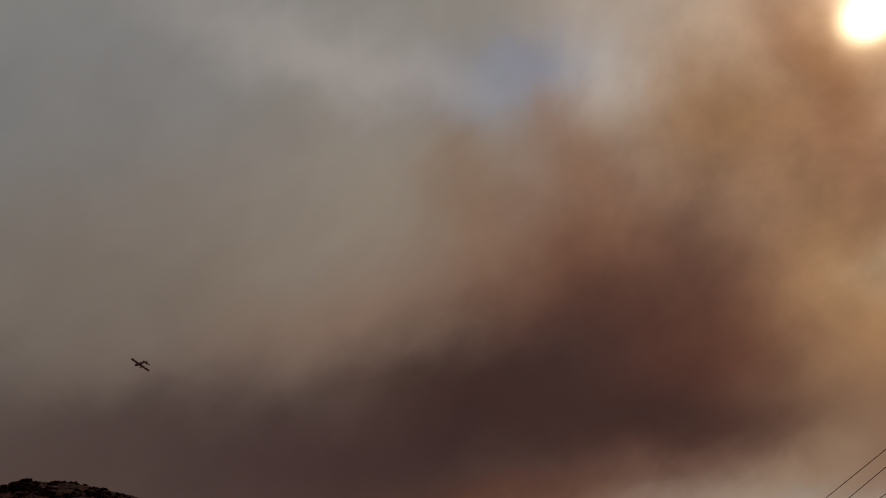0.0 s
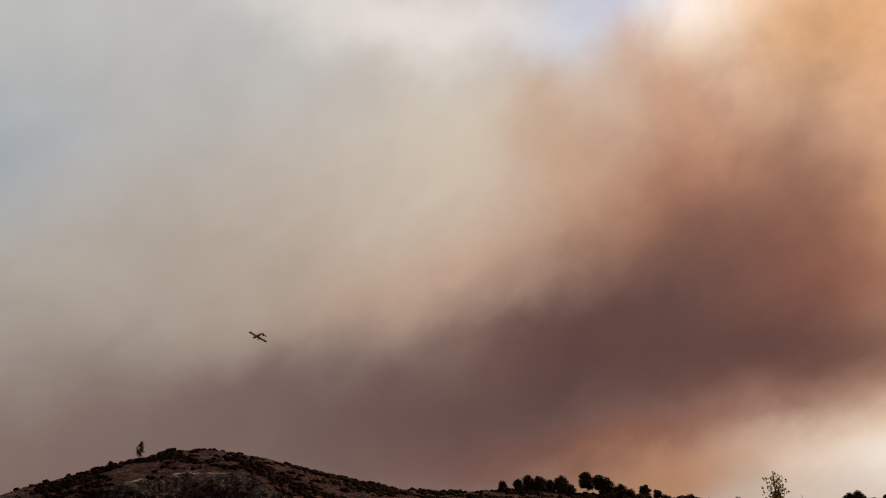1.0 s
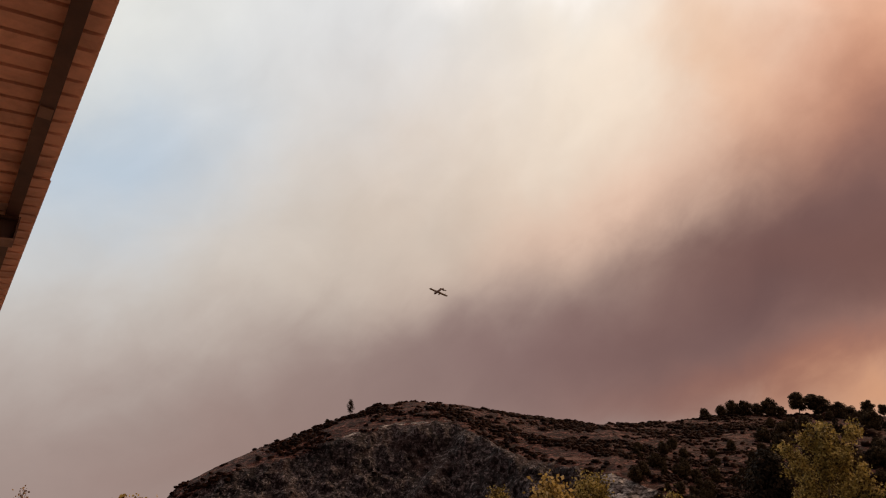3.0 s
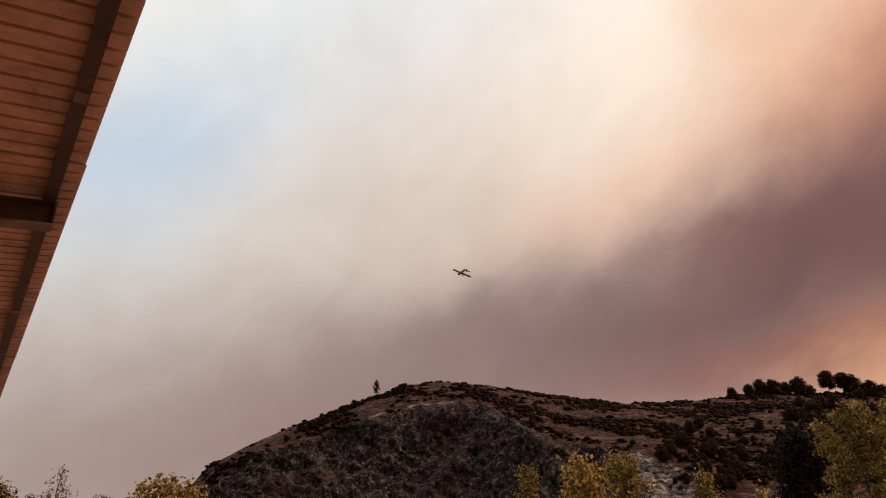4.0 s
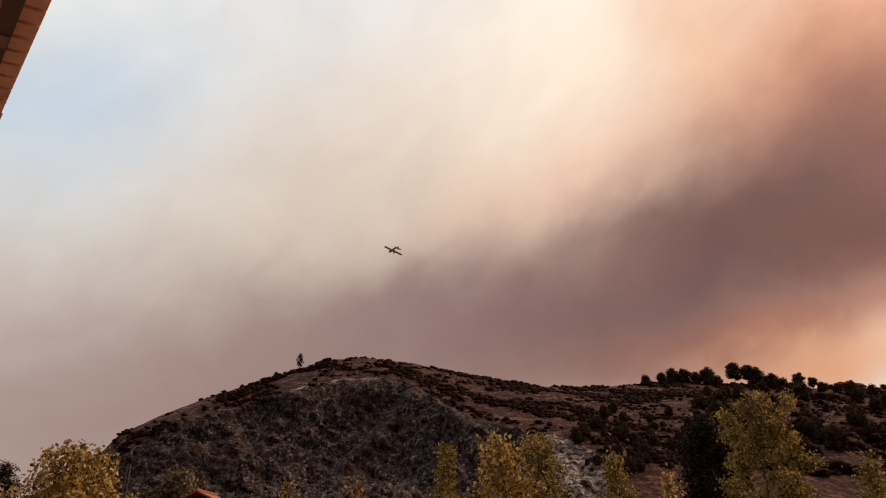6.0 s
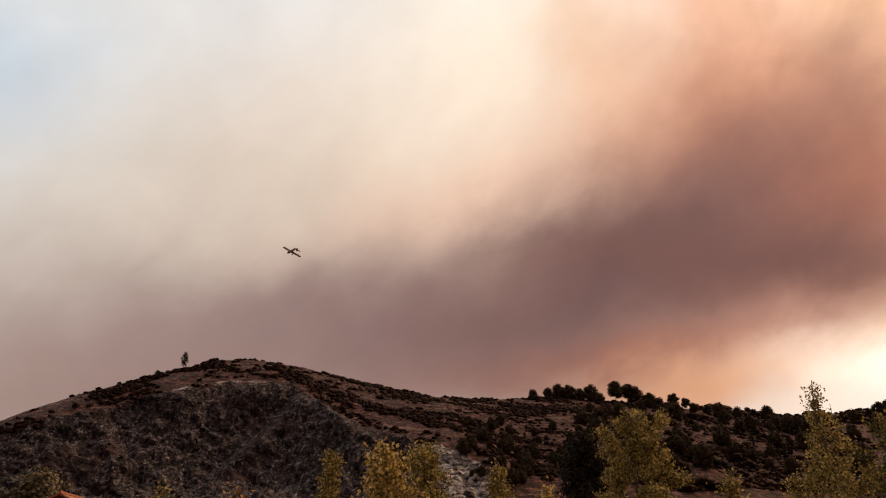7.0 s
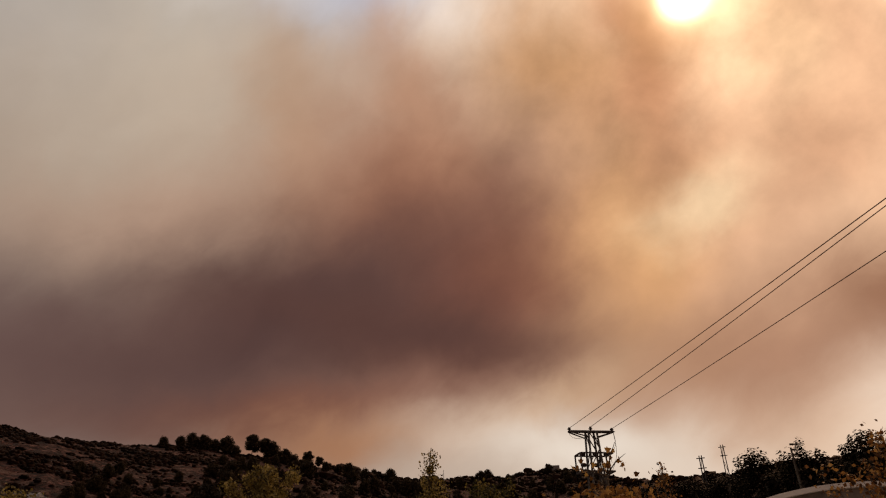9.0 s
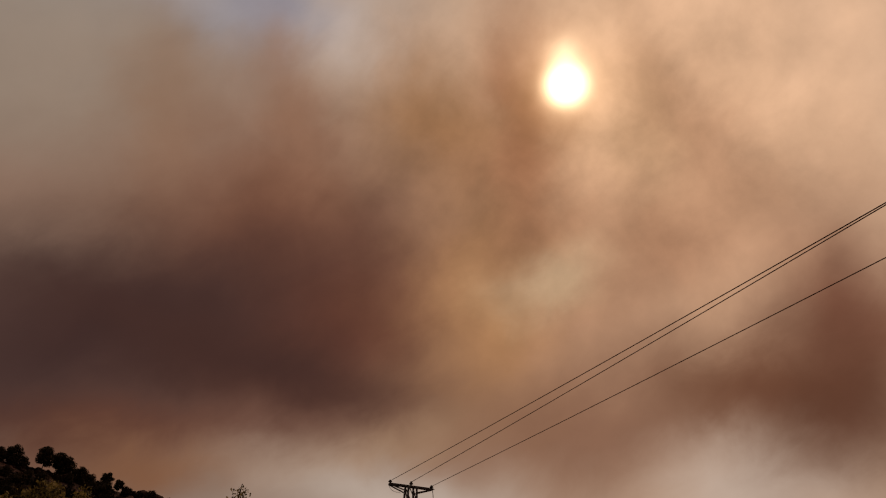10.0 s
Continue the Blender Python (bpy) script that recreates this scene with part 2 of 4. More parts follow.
BARK = material("bark", bark_look)


def leaf_material(name, stops, thin=0.35, size=1.3, gloss=0.25):
    def build(n, where):
        rnd = n.add("ShaderNodeNewGeometry").outputs["Random Per Island"]
        clump = n.noise(where, size, 2, 0.5)
        f = n.math("ADD", n.math("MULTIPLY", rnd, 0.62), n.math("MULTIPLY", clump, 0.42))
        return n.ramp(f, *stops), None, 0
    m = material(name, build, rough=0.55)
    t = m.node_tree
    p = next(k for k in t.nodes if k.type == "BSDF_PRINCIPLED")
    p.inputs["Specular IOR Level"].default_value = gloss
    out = next(k for k in t.nodes if k.type == "OUTPUT_MATERIAL")
    tr = t.nodes.new("ShaderNodeBsdfTranslucent")
    t.links.new(p.inputs["Base Color"].links[0].from_socket, tr.inputs[0])
    mx = t.nodes.new("ShaderNodeMixShader")
    mx.inputs[0].default_value = thin
    t.links.new(p.outputs[0], mx.inputs[1])
    t.links.new(tr.outputs[0], mx.inputs[2])
    t.links.new(mx.outputs[0], out.inputs[0])
    return m


POPLAR_LEAF = leaf_material("poplar_leaves", [(0.22, (0.020, 0.016, 0.006)), (0.48, (0.19, 0.150, 0.044)), (0.70, (0.42, 0.33, 0.10)), (0.95, (0.72, 0.58, 0.26))])
GOLD_LEAF = leaf_material("golden_leaves", [(0.22, (0.04, 0.027, 0.009)), (0.48, (0.29, 0.20, 0.055)), (0.70, (0.56, 0.41, 0.13)), (0.95, (0.78, 0.63, 0.32))])
RUST_LEAF = leaf_material("rust_leaves", [(0.22, (0.045, 0.022, 0.010)), (0.5, (0.26, 0.12, 0.04)), (0.75, (0.45, 0.26, 0.08)), (0.95, (0.58, 0.38, 0.14))])
GREEN_LEAF = leaf_material("dark_green_leaves", [(0.22, (0.012, 0.014, 0.005)), (0.5, (0.07, 0.07, 0.020)), (0.75, (0.22, 0.18, 0.05)), (0.95, (0.45, 0.34, 0.10))])
PINE_LEAF = leaf_material("pine_needles", [(0.2, (0.012, 0.009, 0.006)), (0.6, (0.050, 0.035, 0.019)), (0.95, (0.13, 0.092, 0.048))], 0.08, 0.25, 0.03)
DARK_LEAF = leaf_material("dark_needles", [(0.2, (0.006, 0.005, 0.004)), (0.6, (0.018, 0.014, 0.009)), (0.95, (0.055, 0.040, 0.024))], 0.1, 0.4, 0.03)
OLIVE_LEAF = leaf_material("olive_leaves", [(0.2, (0.05, 0.04, 0.02)), (0.6, (0.14, 0.11, 0.055)), (0.95, (0.24, 0.19, 0.10))], 0.2)
SCRUB_LEAF = leaf_material("scrub_leaves", [(0.2, (0.006, 0.003, 0.0024)), (0.55, (0.017, 0.0075, 0.0055)), (0.85, (0.038, 0.018, 0.012)), (0.98, (0.085, 0.045, 0.028))], 0.05, 0.9, 0.02)


# ---------------------------------------------------------------- mesh helpers
def mesh_of(name, verts, faces, mat=None, smooth=False):
    me = bpy.data.meshes.new(name)
    me.from_pydata([tuple(v) for v in verts], [], [tuple(f) for f in faces])
    if mat:
        me.materials.append(mat)
    if smooth:
        me.shade_smooth()
    return me


def part(name, bm, mat, parent=None, label="", smooth=False):
    """Links a bmesh (or finished mesh) as one object under a thing."""
    if isinstance(bm, bmesh.types.BMesh):
        me = bpy.data.meshes.new(name)
        bmesh.ops.recalc_face_normals(bm, faces=bm.faces)
        bm.to_mesh(me)
        bm.free()
        me.materials.append(mat)
        if smooth:
            me.shade_smooth()
    else:
        me = bm
    ob = new(name, me)
    ob.parent = parent
    return tagged(ob, label)


def beam(bm, a, b, w, h=None, up=(0, 0, 1)):
    """A square bar from a to b, w wide and h deep."""
    a, b = Vector(a), Vector(b)
    h = w if h is None else h
    d = (b - a).normalized()
    side = d.cross(Vector(up))
    side = side.normalized() if side.length > 1e-5 else Vector((1, 0, 0))
    top = side.cross(d).normalized()
    vs = [bm.verts.new(p + side * (sx * w / 2) + top * (sz * h / 2)) for p in (a, b) for sx, sz in ((-1, -1), (1, -1), (1, 1), (-1, 1))]
    for f in ((0, 1, 2, 3), (7, 6, 5, 4), (0, 4, 5, 1), (1, 5, 6, 2), (2, 6, 7, 3), (3, 7, 4, 0)):
        bm.faces.new([vs[i] for i in f])


def tube(verts, faces, pts, radii, sides=6):
    """Adds a tapered tube along pts to lists of vertices and faces."""
    base = len(verts)
    for i, p in enumerate(pts):
        d = (pts[min(i + 1, len(pts) - 1)] - pts[max(i - 1, 0)]).normalized()
        s = d.orthogonal().normalized()
        t = d.cross(s)
        for k in range(sides):
            a = 2 * math.pi * k / sides
            verts.append(p + (s * math.cos(a) + t * math.sin(a)) * radii[i])
    for i in range(len(pts) - 1):
        for k in range(sides):
            k2 = (k + 1) % sides
            faces.append((base + i * sides + k, base + i * sides + k2, base + (i + 1) * sides + k2, base + (i + 1) * sides + k))
    faces.append(tuple(base + (len(pts) - 1) * sides + k for k in range(sides)))
    faces.append(tuple(base + k for k in reversed(range(sides))))


def value_noise(x, y, seed):
    """Smooth numpy lattice noise, -1 to 1."""
    rng = np.random.default_rng(seed)
    table = rng.uniform(-1, 1, (256, 256))
    xi, yi = np.floor(x).astype(int), np.floor(y).astype(int)
    fx, fy = x - xi, y - yi
    fx, fy = fx * fx * (3 - 2 * fx), fy * fy * (3 - 2 * fy)
    g = lambda i, j: table[(xi + i) % 256, (yi + j) % 256]
    return (g(0, 0) * (1 - fx) + g(1, 0) * fx) * (1 - fy) + (g(0, 1) * (1 - fx) + g(1, 1) * fx) * fy


def fbm(x, y, seed, octaves=5, gain=0.5):
    total, amp = 0, 1.0
    for k in range(octaves):
        total = total + amp * value_noise(x * 2 ** k + 17.3 * k, y * 2 ** k - 9.1 * k, seed + k)
        amp *= gain
    return total


def smooth01(v):
    v = np.clip(v, 0, 1)
    return v * v * (3 - 2 * v)


# ---------------------------------------------------------------- the land: one sheet from the yard to the horizon
RIDGE_AZ = np.array([-180, -100, -60, -46, -42.5, -40.2, -38.6, -36, -32.4, -28.5, -25.4, -23.9, -20.8, -17, -12.3, -7.2, -3.6, -0.4,
                     4.1, 8.3, 12.3, 16.1, 19.6, 24, 28.6, 29.8, 33, 37, 42, 50, 60, 75, 100, 140, 180])
RIDGE_EL = np.array([3, 2, 2, 2.5, 4.2, 6.0, 8.2, 9.75, 11.45, 12.85, 13.8, 14.6, 14.85, 14.5, 13.6, 12.8, 12.4, 12.4,
                     12.5, 11.9, 11.4, 10.9, 10.4, 10.15, 10.15, 10.55, 10.4, 9.5, 9.2, 9.3, 9.6, 9.3, 8, 5, 3])
DIST_AZ = np.array([-180, -100, -60, -42, -20, 0, 12, 20, 30, 36, 44, 60, 100, 180])
DIST_R = np.array([500, 700, 600, 322, 352, 405, 440, 505, 640, 560, 360, 300, 300, 500])
RIM_AZ = np.array([-43, -40.2, -35.2, -27.5, -22.4, -17.9, -14.1, -9.5, -5.1, -1.6, 1.5])
RIM_EL = np.array([3.5, 5.6, 9.0, 12.0, 13.2, 13.1, 11.1, 9.5, 8.6, 6.9, 5.0])
RIM_AT = np.array([0.97, 0.95, 0.91, 0.88, 0.87, 0.85, 0.76, 0.68, 0.61, 0.56, 0.5])


def land_height(az, r, full=False):
    """Height of the ground for bearings az (degrees) and distances r."""
    x, y = r * np.sin(np.radians(az)), r * np.cos(np.radians(az))
    rr = np.interp(az, DIST_AZ, DIST_R)
    hh = EYE_Z + rr * np.tan(np.radians(np.interp(az, RIDGE_AZ, RIDGE_EL)))
    foot = rr * 0.40
    s = np.clip((r - foot) / (rr - foot), 0, 1)
    h = hh * s ** 0.92
    # quarried rock face below a rim
    face = smooth01((az + 43) / 3.0) * smooth01((1.5 - az) / 4.0)
    rc = rr * np.interp(az, RIM_AZ, RIM_AT)
    rc = rc + fbm(az * 0.25, az * 0, 5, 3) * 3
    hc = EYE_Z + rc * np.tan(np.radians(np.interp(az, RIM_AZ, RIM_EL)))
    drop = np.clip((rc - r) / 34.0, 0, 1)
    wall = hc * (1 - 0.62 * drop ** 0.85)
    talus = hc * 0.38 * np.clip((r - foot * 0.9) / np.maximum(rc - 34 - foot * 0.9, 1), 0, 1) ** 1.3
    above = hc + (hh - hc) * np.clip((r - rc) / np.maximum(rr - rc, 1), 0, 1) ** 0.85
    quarry = np.where(r > rc, above, np.where(r > rc - 34, wall, talus))
    h = h * (1 - face) + quarry * face
    rocky = face * smooth01((rc - r + 3) / 5) * smooth01((r - foot) / 25)
    beyond = np.maximum(r - rr, 0)
    h = np.where(r > rr, hh - np.minimum(beyond * 0.16, hh * 0.45 + 0.004 * beyond), h)
    up = smooth01((r - foot * 0.7) / 60)
    crag = np.abs(fbm(x / 14, y / 14, 11, 5, 0.55))
    h = h + up * (fbm(x / 30, y / 30, 3, 5) * 1.3 + fbm(x / 5, y / 5, 21, 3) * 0.35) * np.where(np.abs(r - rr) < 25, 0.45, 1)
    h = h + rocky * (crag * 1.2 - 0.6 + fbm(x / 4.5, y / 4.5, 31, 4, 0.6) * 1.3)
    h = h + (1 - up) * fbm(x / 9, y / 9, 41, 3) * 0.03 * smooth01(r / 12)
    if full:
        ledge = face * 0.95 * np.exp(-((r - rc - 2) / 3.2) ** 2) * smooth01((az + 30) / 4) * smooth01((-15.5 - az) / 3)
        spot = face * smooth01((az + 7.6) / 1.0) * smooth01((-1.2 - az) / 1.5) * smooth01((rc - r + 4) / 6) * smooth01((r - rc + 42) / 8)
        bare = np.exp(-((az - 1) / 7) ** 2) * smooth01((r - rr * 0.9) / 20) * 0.35
        return h, rocky, np.clip(ledge * 0.6 + spot * 1.25 + bare, 0, 1.2)
    return h


def ground_at(az, r):
    return float(land_height(np.array([az]), np.array([r]))[0])


def crag_jut(az, h, rocky):
    """How far the rock face stands out towards the valley."""
    arc = np.radians(az) * 320
    # a spur slants down across the face; the rock behind it lies back
    spur = 8.0 * smooth01((az + 16.8 + (69.6 - h) * 0.163 + 0.3) / 1.5) * smooth01((-8 - az) / 6)
    return (spur + np.abs(fbm(arc / 22 + h / 40, h / 22, 61, 6, 0.66)) * 5.0 + fbm(arc / 3.5 + h / 5, h / 2.6, 71, 3, 0.6) * 1.1 - 1.8) * rocky


def build_land():
    az = np.concatenate([np.arange(-180, -60, 3.0), np.arange(-60, 66, 0.16), np.arange(66, 180, 3.0)])
    r = np.concatenate([np.array([0.4, 2, 5, 9, 14, 20, 28, 38, 50, 64, 80, 96]), np.arange(110, 200, 2.5), np.arange(200, 362, 1.0), np.arange(362, 470, 2.0), np.arange(470, 800, 7),
                        np.geomspace(810, 4700, 16)])
    A, R = np.meshgrid(az, r, indexing="ij")
    h, rocky, pale = land_height(A, R, True)
    n, m = A.shape
    # crags jut out of the face
    jut = crag_jut(A, h, rocky)
    R = R - jut
    co = np.stack([R * np.sin(np.radians(A)), R * np.cos(np.radians(A)), h], -1).reshape(-1, 3)
    i, j = np.meshgrid(np.arange(n), np.arange(m - 1), indexing="ij")
    k = (i + 1) % n
    quads = np.stack([i * m + j, i * m + j + 1, k * m + j + 1, k * m + j], -1).reshape(-1, 4)
    me = bpy.data.meshes.new("ground")
    me.vertices.add(len(co) + 1)
    me.vertices.foreach_set("co", np.concatenate([co, [[0, 0, 0]]]).ravel())
    cap = np.stack([np.full(n, len(co)), np.arange(n) * m, (np.arange(n) + 1) % n * m], -1)
    loops = np.concatenate([quads.ravel(), cap.ravel()])
    me.loops.add(len(loops))
    me.loops.foreach_set("vertex_index", loops)
    me.polygons.add(len(quads) + len(cap))
    start = np.concatenate([np.arange(len(quads)) * 4, len(quads) * 4 + np.arange(len(cap)) * 3])
    me.polygons.foreach_set("loop_start", start)
    me.update(calc_edges=True)
    me.validate()
    col = me.color_attributes.new("cover", "FLOAT_COLOR", "POINT")
    rgba = np.zeros((len(co) + 1, 4))
    # third channel: the unseen yard that bounces light
    rgba[:-1, 0], rgba[:-1, 1], rgba[:-1, 2], rgba[:, 3] = rocky.ravel(), pale.ravel(), (R < 34).ravel(), 1
    rgba[-1, 2] = 1
    col.data.foreach_set("color", rgba.ravel())
    me.materials.append(LAND)
    me.shade_smooth()
    return tagged(new("ground", me), "dry reddish hillside with a grey quarried rock face and scrub", "hillside", kind="structure")


build_land()


# ---------------------------------------------------------------- metal, paint and other plain surfaces
def paint(name, colour, rough=0.5, metal=0.0, scale=3.0, spread=0.35):
    def build(n, where):
        g = n.noise(where, scale, 6, 0.65, 0.4)
        d = tuple(c * (1 - spread) for c in colour)
        l = tuple(min(1, c * (1 + spread)) for c in colour)
        return n.ramp(g, (0.3, d), (0.7, l)), n.noise(where, scale * 9, 3), 0.002
    return material(name, build, rough, metal)


SHEET = paint("painted_sheet", (0.43, 0.20, 0.135), 0.5)
GIRDER = paint("dark_girder", (0.055, 0.024, 0.017), 0.6)
# lighter copy of the girder paint: light on the flange put into colour
FLANGE = paint("lit_brown_steel", (0.14, 0.072, 0.052), 0.6)
STEEL = paint("galvanised_steel", (0.10, 0.09, 0.085), 0.5, 0.4)
WIRE = paint("weathered_wire", (0.11, 0.055, 0.038), 0.6, 0.2)
CERAMIC = paint("brown_ceramic", (0.05, 0.035, 0.03), 0.3)
CONCRETE = paint("grey_concrete", (0.30, 0.27, 0.25), 0.9, 0, 1.2)
ROOF_METAL = paint("pale_roof_sheet", (0.80, 0.77, 0.73), 0.45, 0, 0.8, 0.12)
WALL_METAL = paint("dull_wall_sheet", (0.22, 0.19, 0.17), 0.6, 0, 0.8)
RENDERED = paint("rendered_wall", (0.42, 0.34, 0.27), 0.9, 0, 0.7, 0.15)
TERRACOTTA = paint("terracotta", (0.36, 0.15, 0.08), 0.85, 0, 2.0)
AIR_DARK = paint("aircraft_paint", (0.07, 0.03, 0.02), 0.45, 0, 0.6, 0.2)
AIR_PALE = paint("aircraft_yellow_paint", (0.10, 0.065, 0.03), 0.45, 0, 0.6, 0.2)
DARK_GLASS = paint("dark_glass", (0.02, 0.02, 0.022), 0.1)


# ---------------------------------------------------------------- the canopy by the standing point
ALONG = Vector((-0.81, 0.586, 0)).normalized()      # the way its eave runs
OUT = Vector((ALONG.y, -ALONG.x, 0))                # from the wall towards the yard
EAVE_Z, EAVE_OUT, PITCH, FALL = EYE_Z + 2.8, 0.253, 0.157, 0.14


def on_canopy(s, inset, z=0.0):
    """s metres along the eave, inset metres in from it, z metres above the sheet."""
    p = ALONG * s + OUT * (EAVE_OUT - inset)
    return Vector((p.x, p.y, EAVE_Z - FALL * inset + z))


def sheet_panel(s0, s1, depth, lift, seed):
    """One ribbed roof sheet, with real thickness."""
    bm = bmesh.new()
    prof = []
    n = round((s1 - s0) / PITCH)
    for k in range(n):
        b = s0 + k * PITCH
        prof += [(b, 0.0), (b + PITCH * 0.40, 0.007), (b + PITCH * 0.80, 0.0), (b + PITCH * 0.845, 0.042), (b + PITCH * 0.955, 0.042)]
    prof.append((s0 + n * PITCH, 0.0))
    rnd = random.Random(seed)
    jag = rnd.uniform(-0.006, 0.006)
    low = [[bm.verts.new(on_canopy(s, d, z + lift)) for s, z in prof] for d in (jag, depth)]
    top = [[bm.verts.new(on_canopy(s, d, z + lift + 0.003)) for s, z in prof] for d in (jag, depth)]
    for i in range(len(prof) - 1):
        bm.faces.new((low[0][i], low[1][i], low[1][i + 1], low[0][i + 1]))
        bm.faces.new((top[0][i], top[0][i + 1], top[1][i + 1], top[1][i]))
        bm.faces.new((low[0][i], low[0][i + 1], top[0][i + 1], top[0][i]))
        bm.faces.new((low[1][i], top[1][i], top[1][i + 1], low[1][i + 1]))
    return bm


canopy = tagged(new("canopy"), "brown ribbed sheet-metal canopy on dark steel girders", "canopy")
canopy.location = on_canopy(6, 4.0) * 1.0
canopy.location.z = 0
canopy.matrix_basis = Matrix.Translation(canopy.location)
bpy.context.view_layer.update()
SETBACK = canopy.location.copy()


def canopy_part(name, bm, mat, parent=None, label=""):
    bmesh.ops.translate(bm, verts=bm.verts, vec=-SETBACK)
    return part(name, bm, mat, parent or canopy, label)


for k in range(10):
    s0 = -3.40 + k * PITCH * 18 + 0.0
    canopy_part("roof_sheet", sheet_panel(s0, s0 + PITCH * 18 + (PITCH if k < 9 else 0), 4.0, 0.0 if k % 2 else 0.007, k), SHEET)
def profile_bar(outline, a, b, across, up):
    """A rolled section: a closed outline (across, up) drawn from a to b."""
    bm = bmesh.new()
    ends = [[bm.verts.new(Vector(p) + across * x + up * z) for x, z in outline] for p in (a, b)]
    n = len(outline)
    for k in range(n):
        bm.faces.new((ends[0][k], ends[0][(k + 1) % n], ends[1][(k + 1) % n], ends[1][k]))
    bm.faces.new(ends[0])
    bm.faces.new(ends[1])
    return bm


# purlins: channels along the eave
CHANNEL = ((-0.045, 0), (0.045, 0), (0.045, -0.01), (-0.035, -0.01), (-0.035, -0.08), (0.045, -0.08), (0.045, -0.09), (-0.045, -0.09))
UPWARD = Vector((0, 0, 1))
for inset in (0.165, 1.3, 2.5, 3.65):
    purlin = canopy_part("purlin", profile_bar(CHANNEL, on_canopy(-3.3, inset, -0.002), on_canopy(24.0, inset, -0.002), OUT, UPWARD), GIRDER)
    for s in (1.75, 4.05, 8.4):
        bm = bmesh.new()
        beam(bm, on_canopy(s - 0.06, inset - 0.0, -0.098), on_canopy(s + 0.06, inset - 0.0, -0.098), 0.075, 0.008)
        canopy_part("splice_plate", bm, FLANGE, purlin, "pale steel splice plate")
# cross girders: rolled sections, the lower flange coloured lighter for the light on it
for s in (-1.8, 5.62, 13.1):
    web = ((-0.06, 0), (0.06, 0), (0.06, -0.014), (0.008, -0.014), (0.008, -0.19), (-0.008, -0.19), (-0.008, -0.014), (-0.06, -0.014))
    girder = canopy_part("girder", profile_bar(web, on_canopy(s, 0.115, -0.094), on_canopy(s, 4.0, -0.094), ALONG, UPWARD), GIRDER)
    low = ((-0.07, -0.19), (0.07, -0.19), (0.07, -0.206), (-0.07, -0.206))
    canopy_part("bottom_flange", profile_bar(low, on_canopy(s, 0.105, -0.094), on_canopy(s, 4.0, -0.094), ALONG, UPWARD), FLANGE, girder, "lower flange, coloured lighter as if lit")
    bm = bmesh.new()
    beam(bm, on_canopy(s - 0.065, 0.108, -0.19), on_canopy(s + 0.065, 0.108, -0.19), 0.010, 0.19)
    canopy_part("end_plate", bm, GIRDER, girder)
# the wall behind that carries it
bm = bmesh.new()
topz = on_canopy(0, 4.0).z + 0.25
p, q = on_canopy(-3.5, 4.16), on_canopy(24.3, 4.16)
p.z = q.z = topz / 2 - 0.1
beam(bm, p, q, 0.3, topz + 0.2)
tagged(part("wall_canopy", bm, RENDERED), "plain rendered wall carrying the canopy", "wall", kind="structure")


# ---------------------------------------------------------------- trees
def leaf_mesh(name, spots, size, mat, rng, fold=0.25, face=None):
    """Many small folded leaves, one pair of triangles each, round the given spots; face: the way that they turn outwards."""
    n = len(spots)
    ax = rng.normal(size=(n, 3))
    if face is not None:
        ax = np.cross(face / np.linalg.norm(face, axis=1)[:, None] + ax * 0.3, rng.normal(size=(n, 3)))
    ax /= np.linalg.norm(ax, axis=1)[:, None]
    ot = rng.normal(size=(n, 3))
    if face is not None:
        ot = np.cross(face, ax) + ot * 0.25
    ot -= ax * np.sum(ot * ax, 1)[:, None]
    ot /= np.linalg.norm(ot, axis=1)[:, None]
    nm = np.cross(ax, ot)
    sz = size * rng.uniform(0.6, 1.25, (n, 1))
    a = spots - ax * sz * 0.5
    b = spots + ot * sz * 0.40 + nm * sz * fold * 0.5
    c = spots + ax * sz * 0.55
    d = spots - ot * sz * 0.40 + nm * sz * fold * 0.5
    co = np.stack([a, b, c, d], 1).reshape(-1, 3)
    k = np.arange(n) * 4
    tri = np.stack([k, k + 1, k + 2, k, k + 2, k + 3], -1).reshape(-1, 3)
    me = bpy.data.meshes.new(name)
    me.vertices.add(len(co))
    me.vertices.foreach_set("co", co.ravel())
    me.loops.add(tri.size)
    me.loops.foreach_set("vertex_index", tri.ravel())
    me.polygons.add(len(tri))
    me.polygons.foreach_set("loop_start", np.arange(len(tri)) * 3)
    me.update(calc_edges=True)
    me.materials.append(mat)
    return me


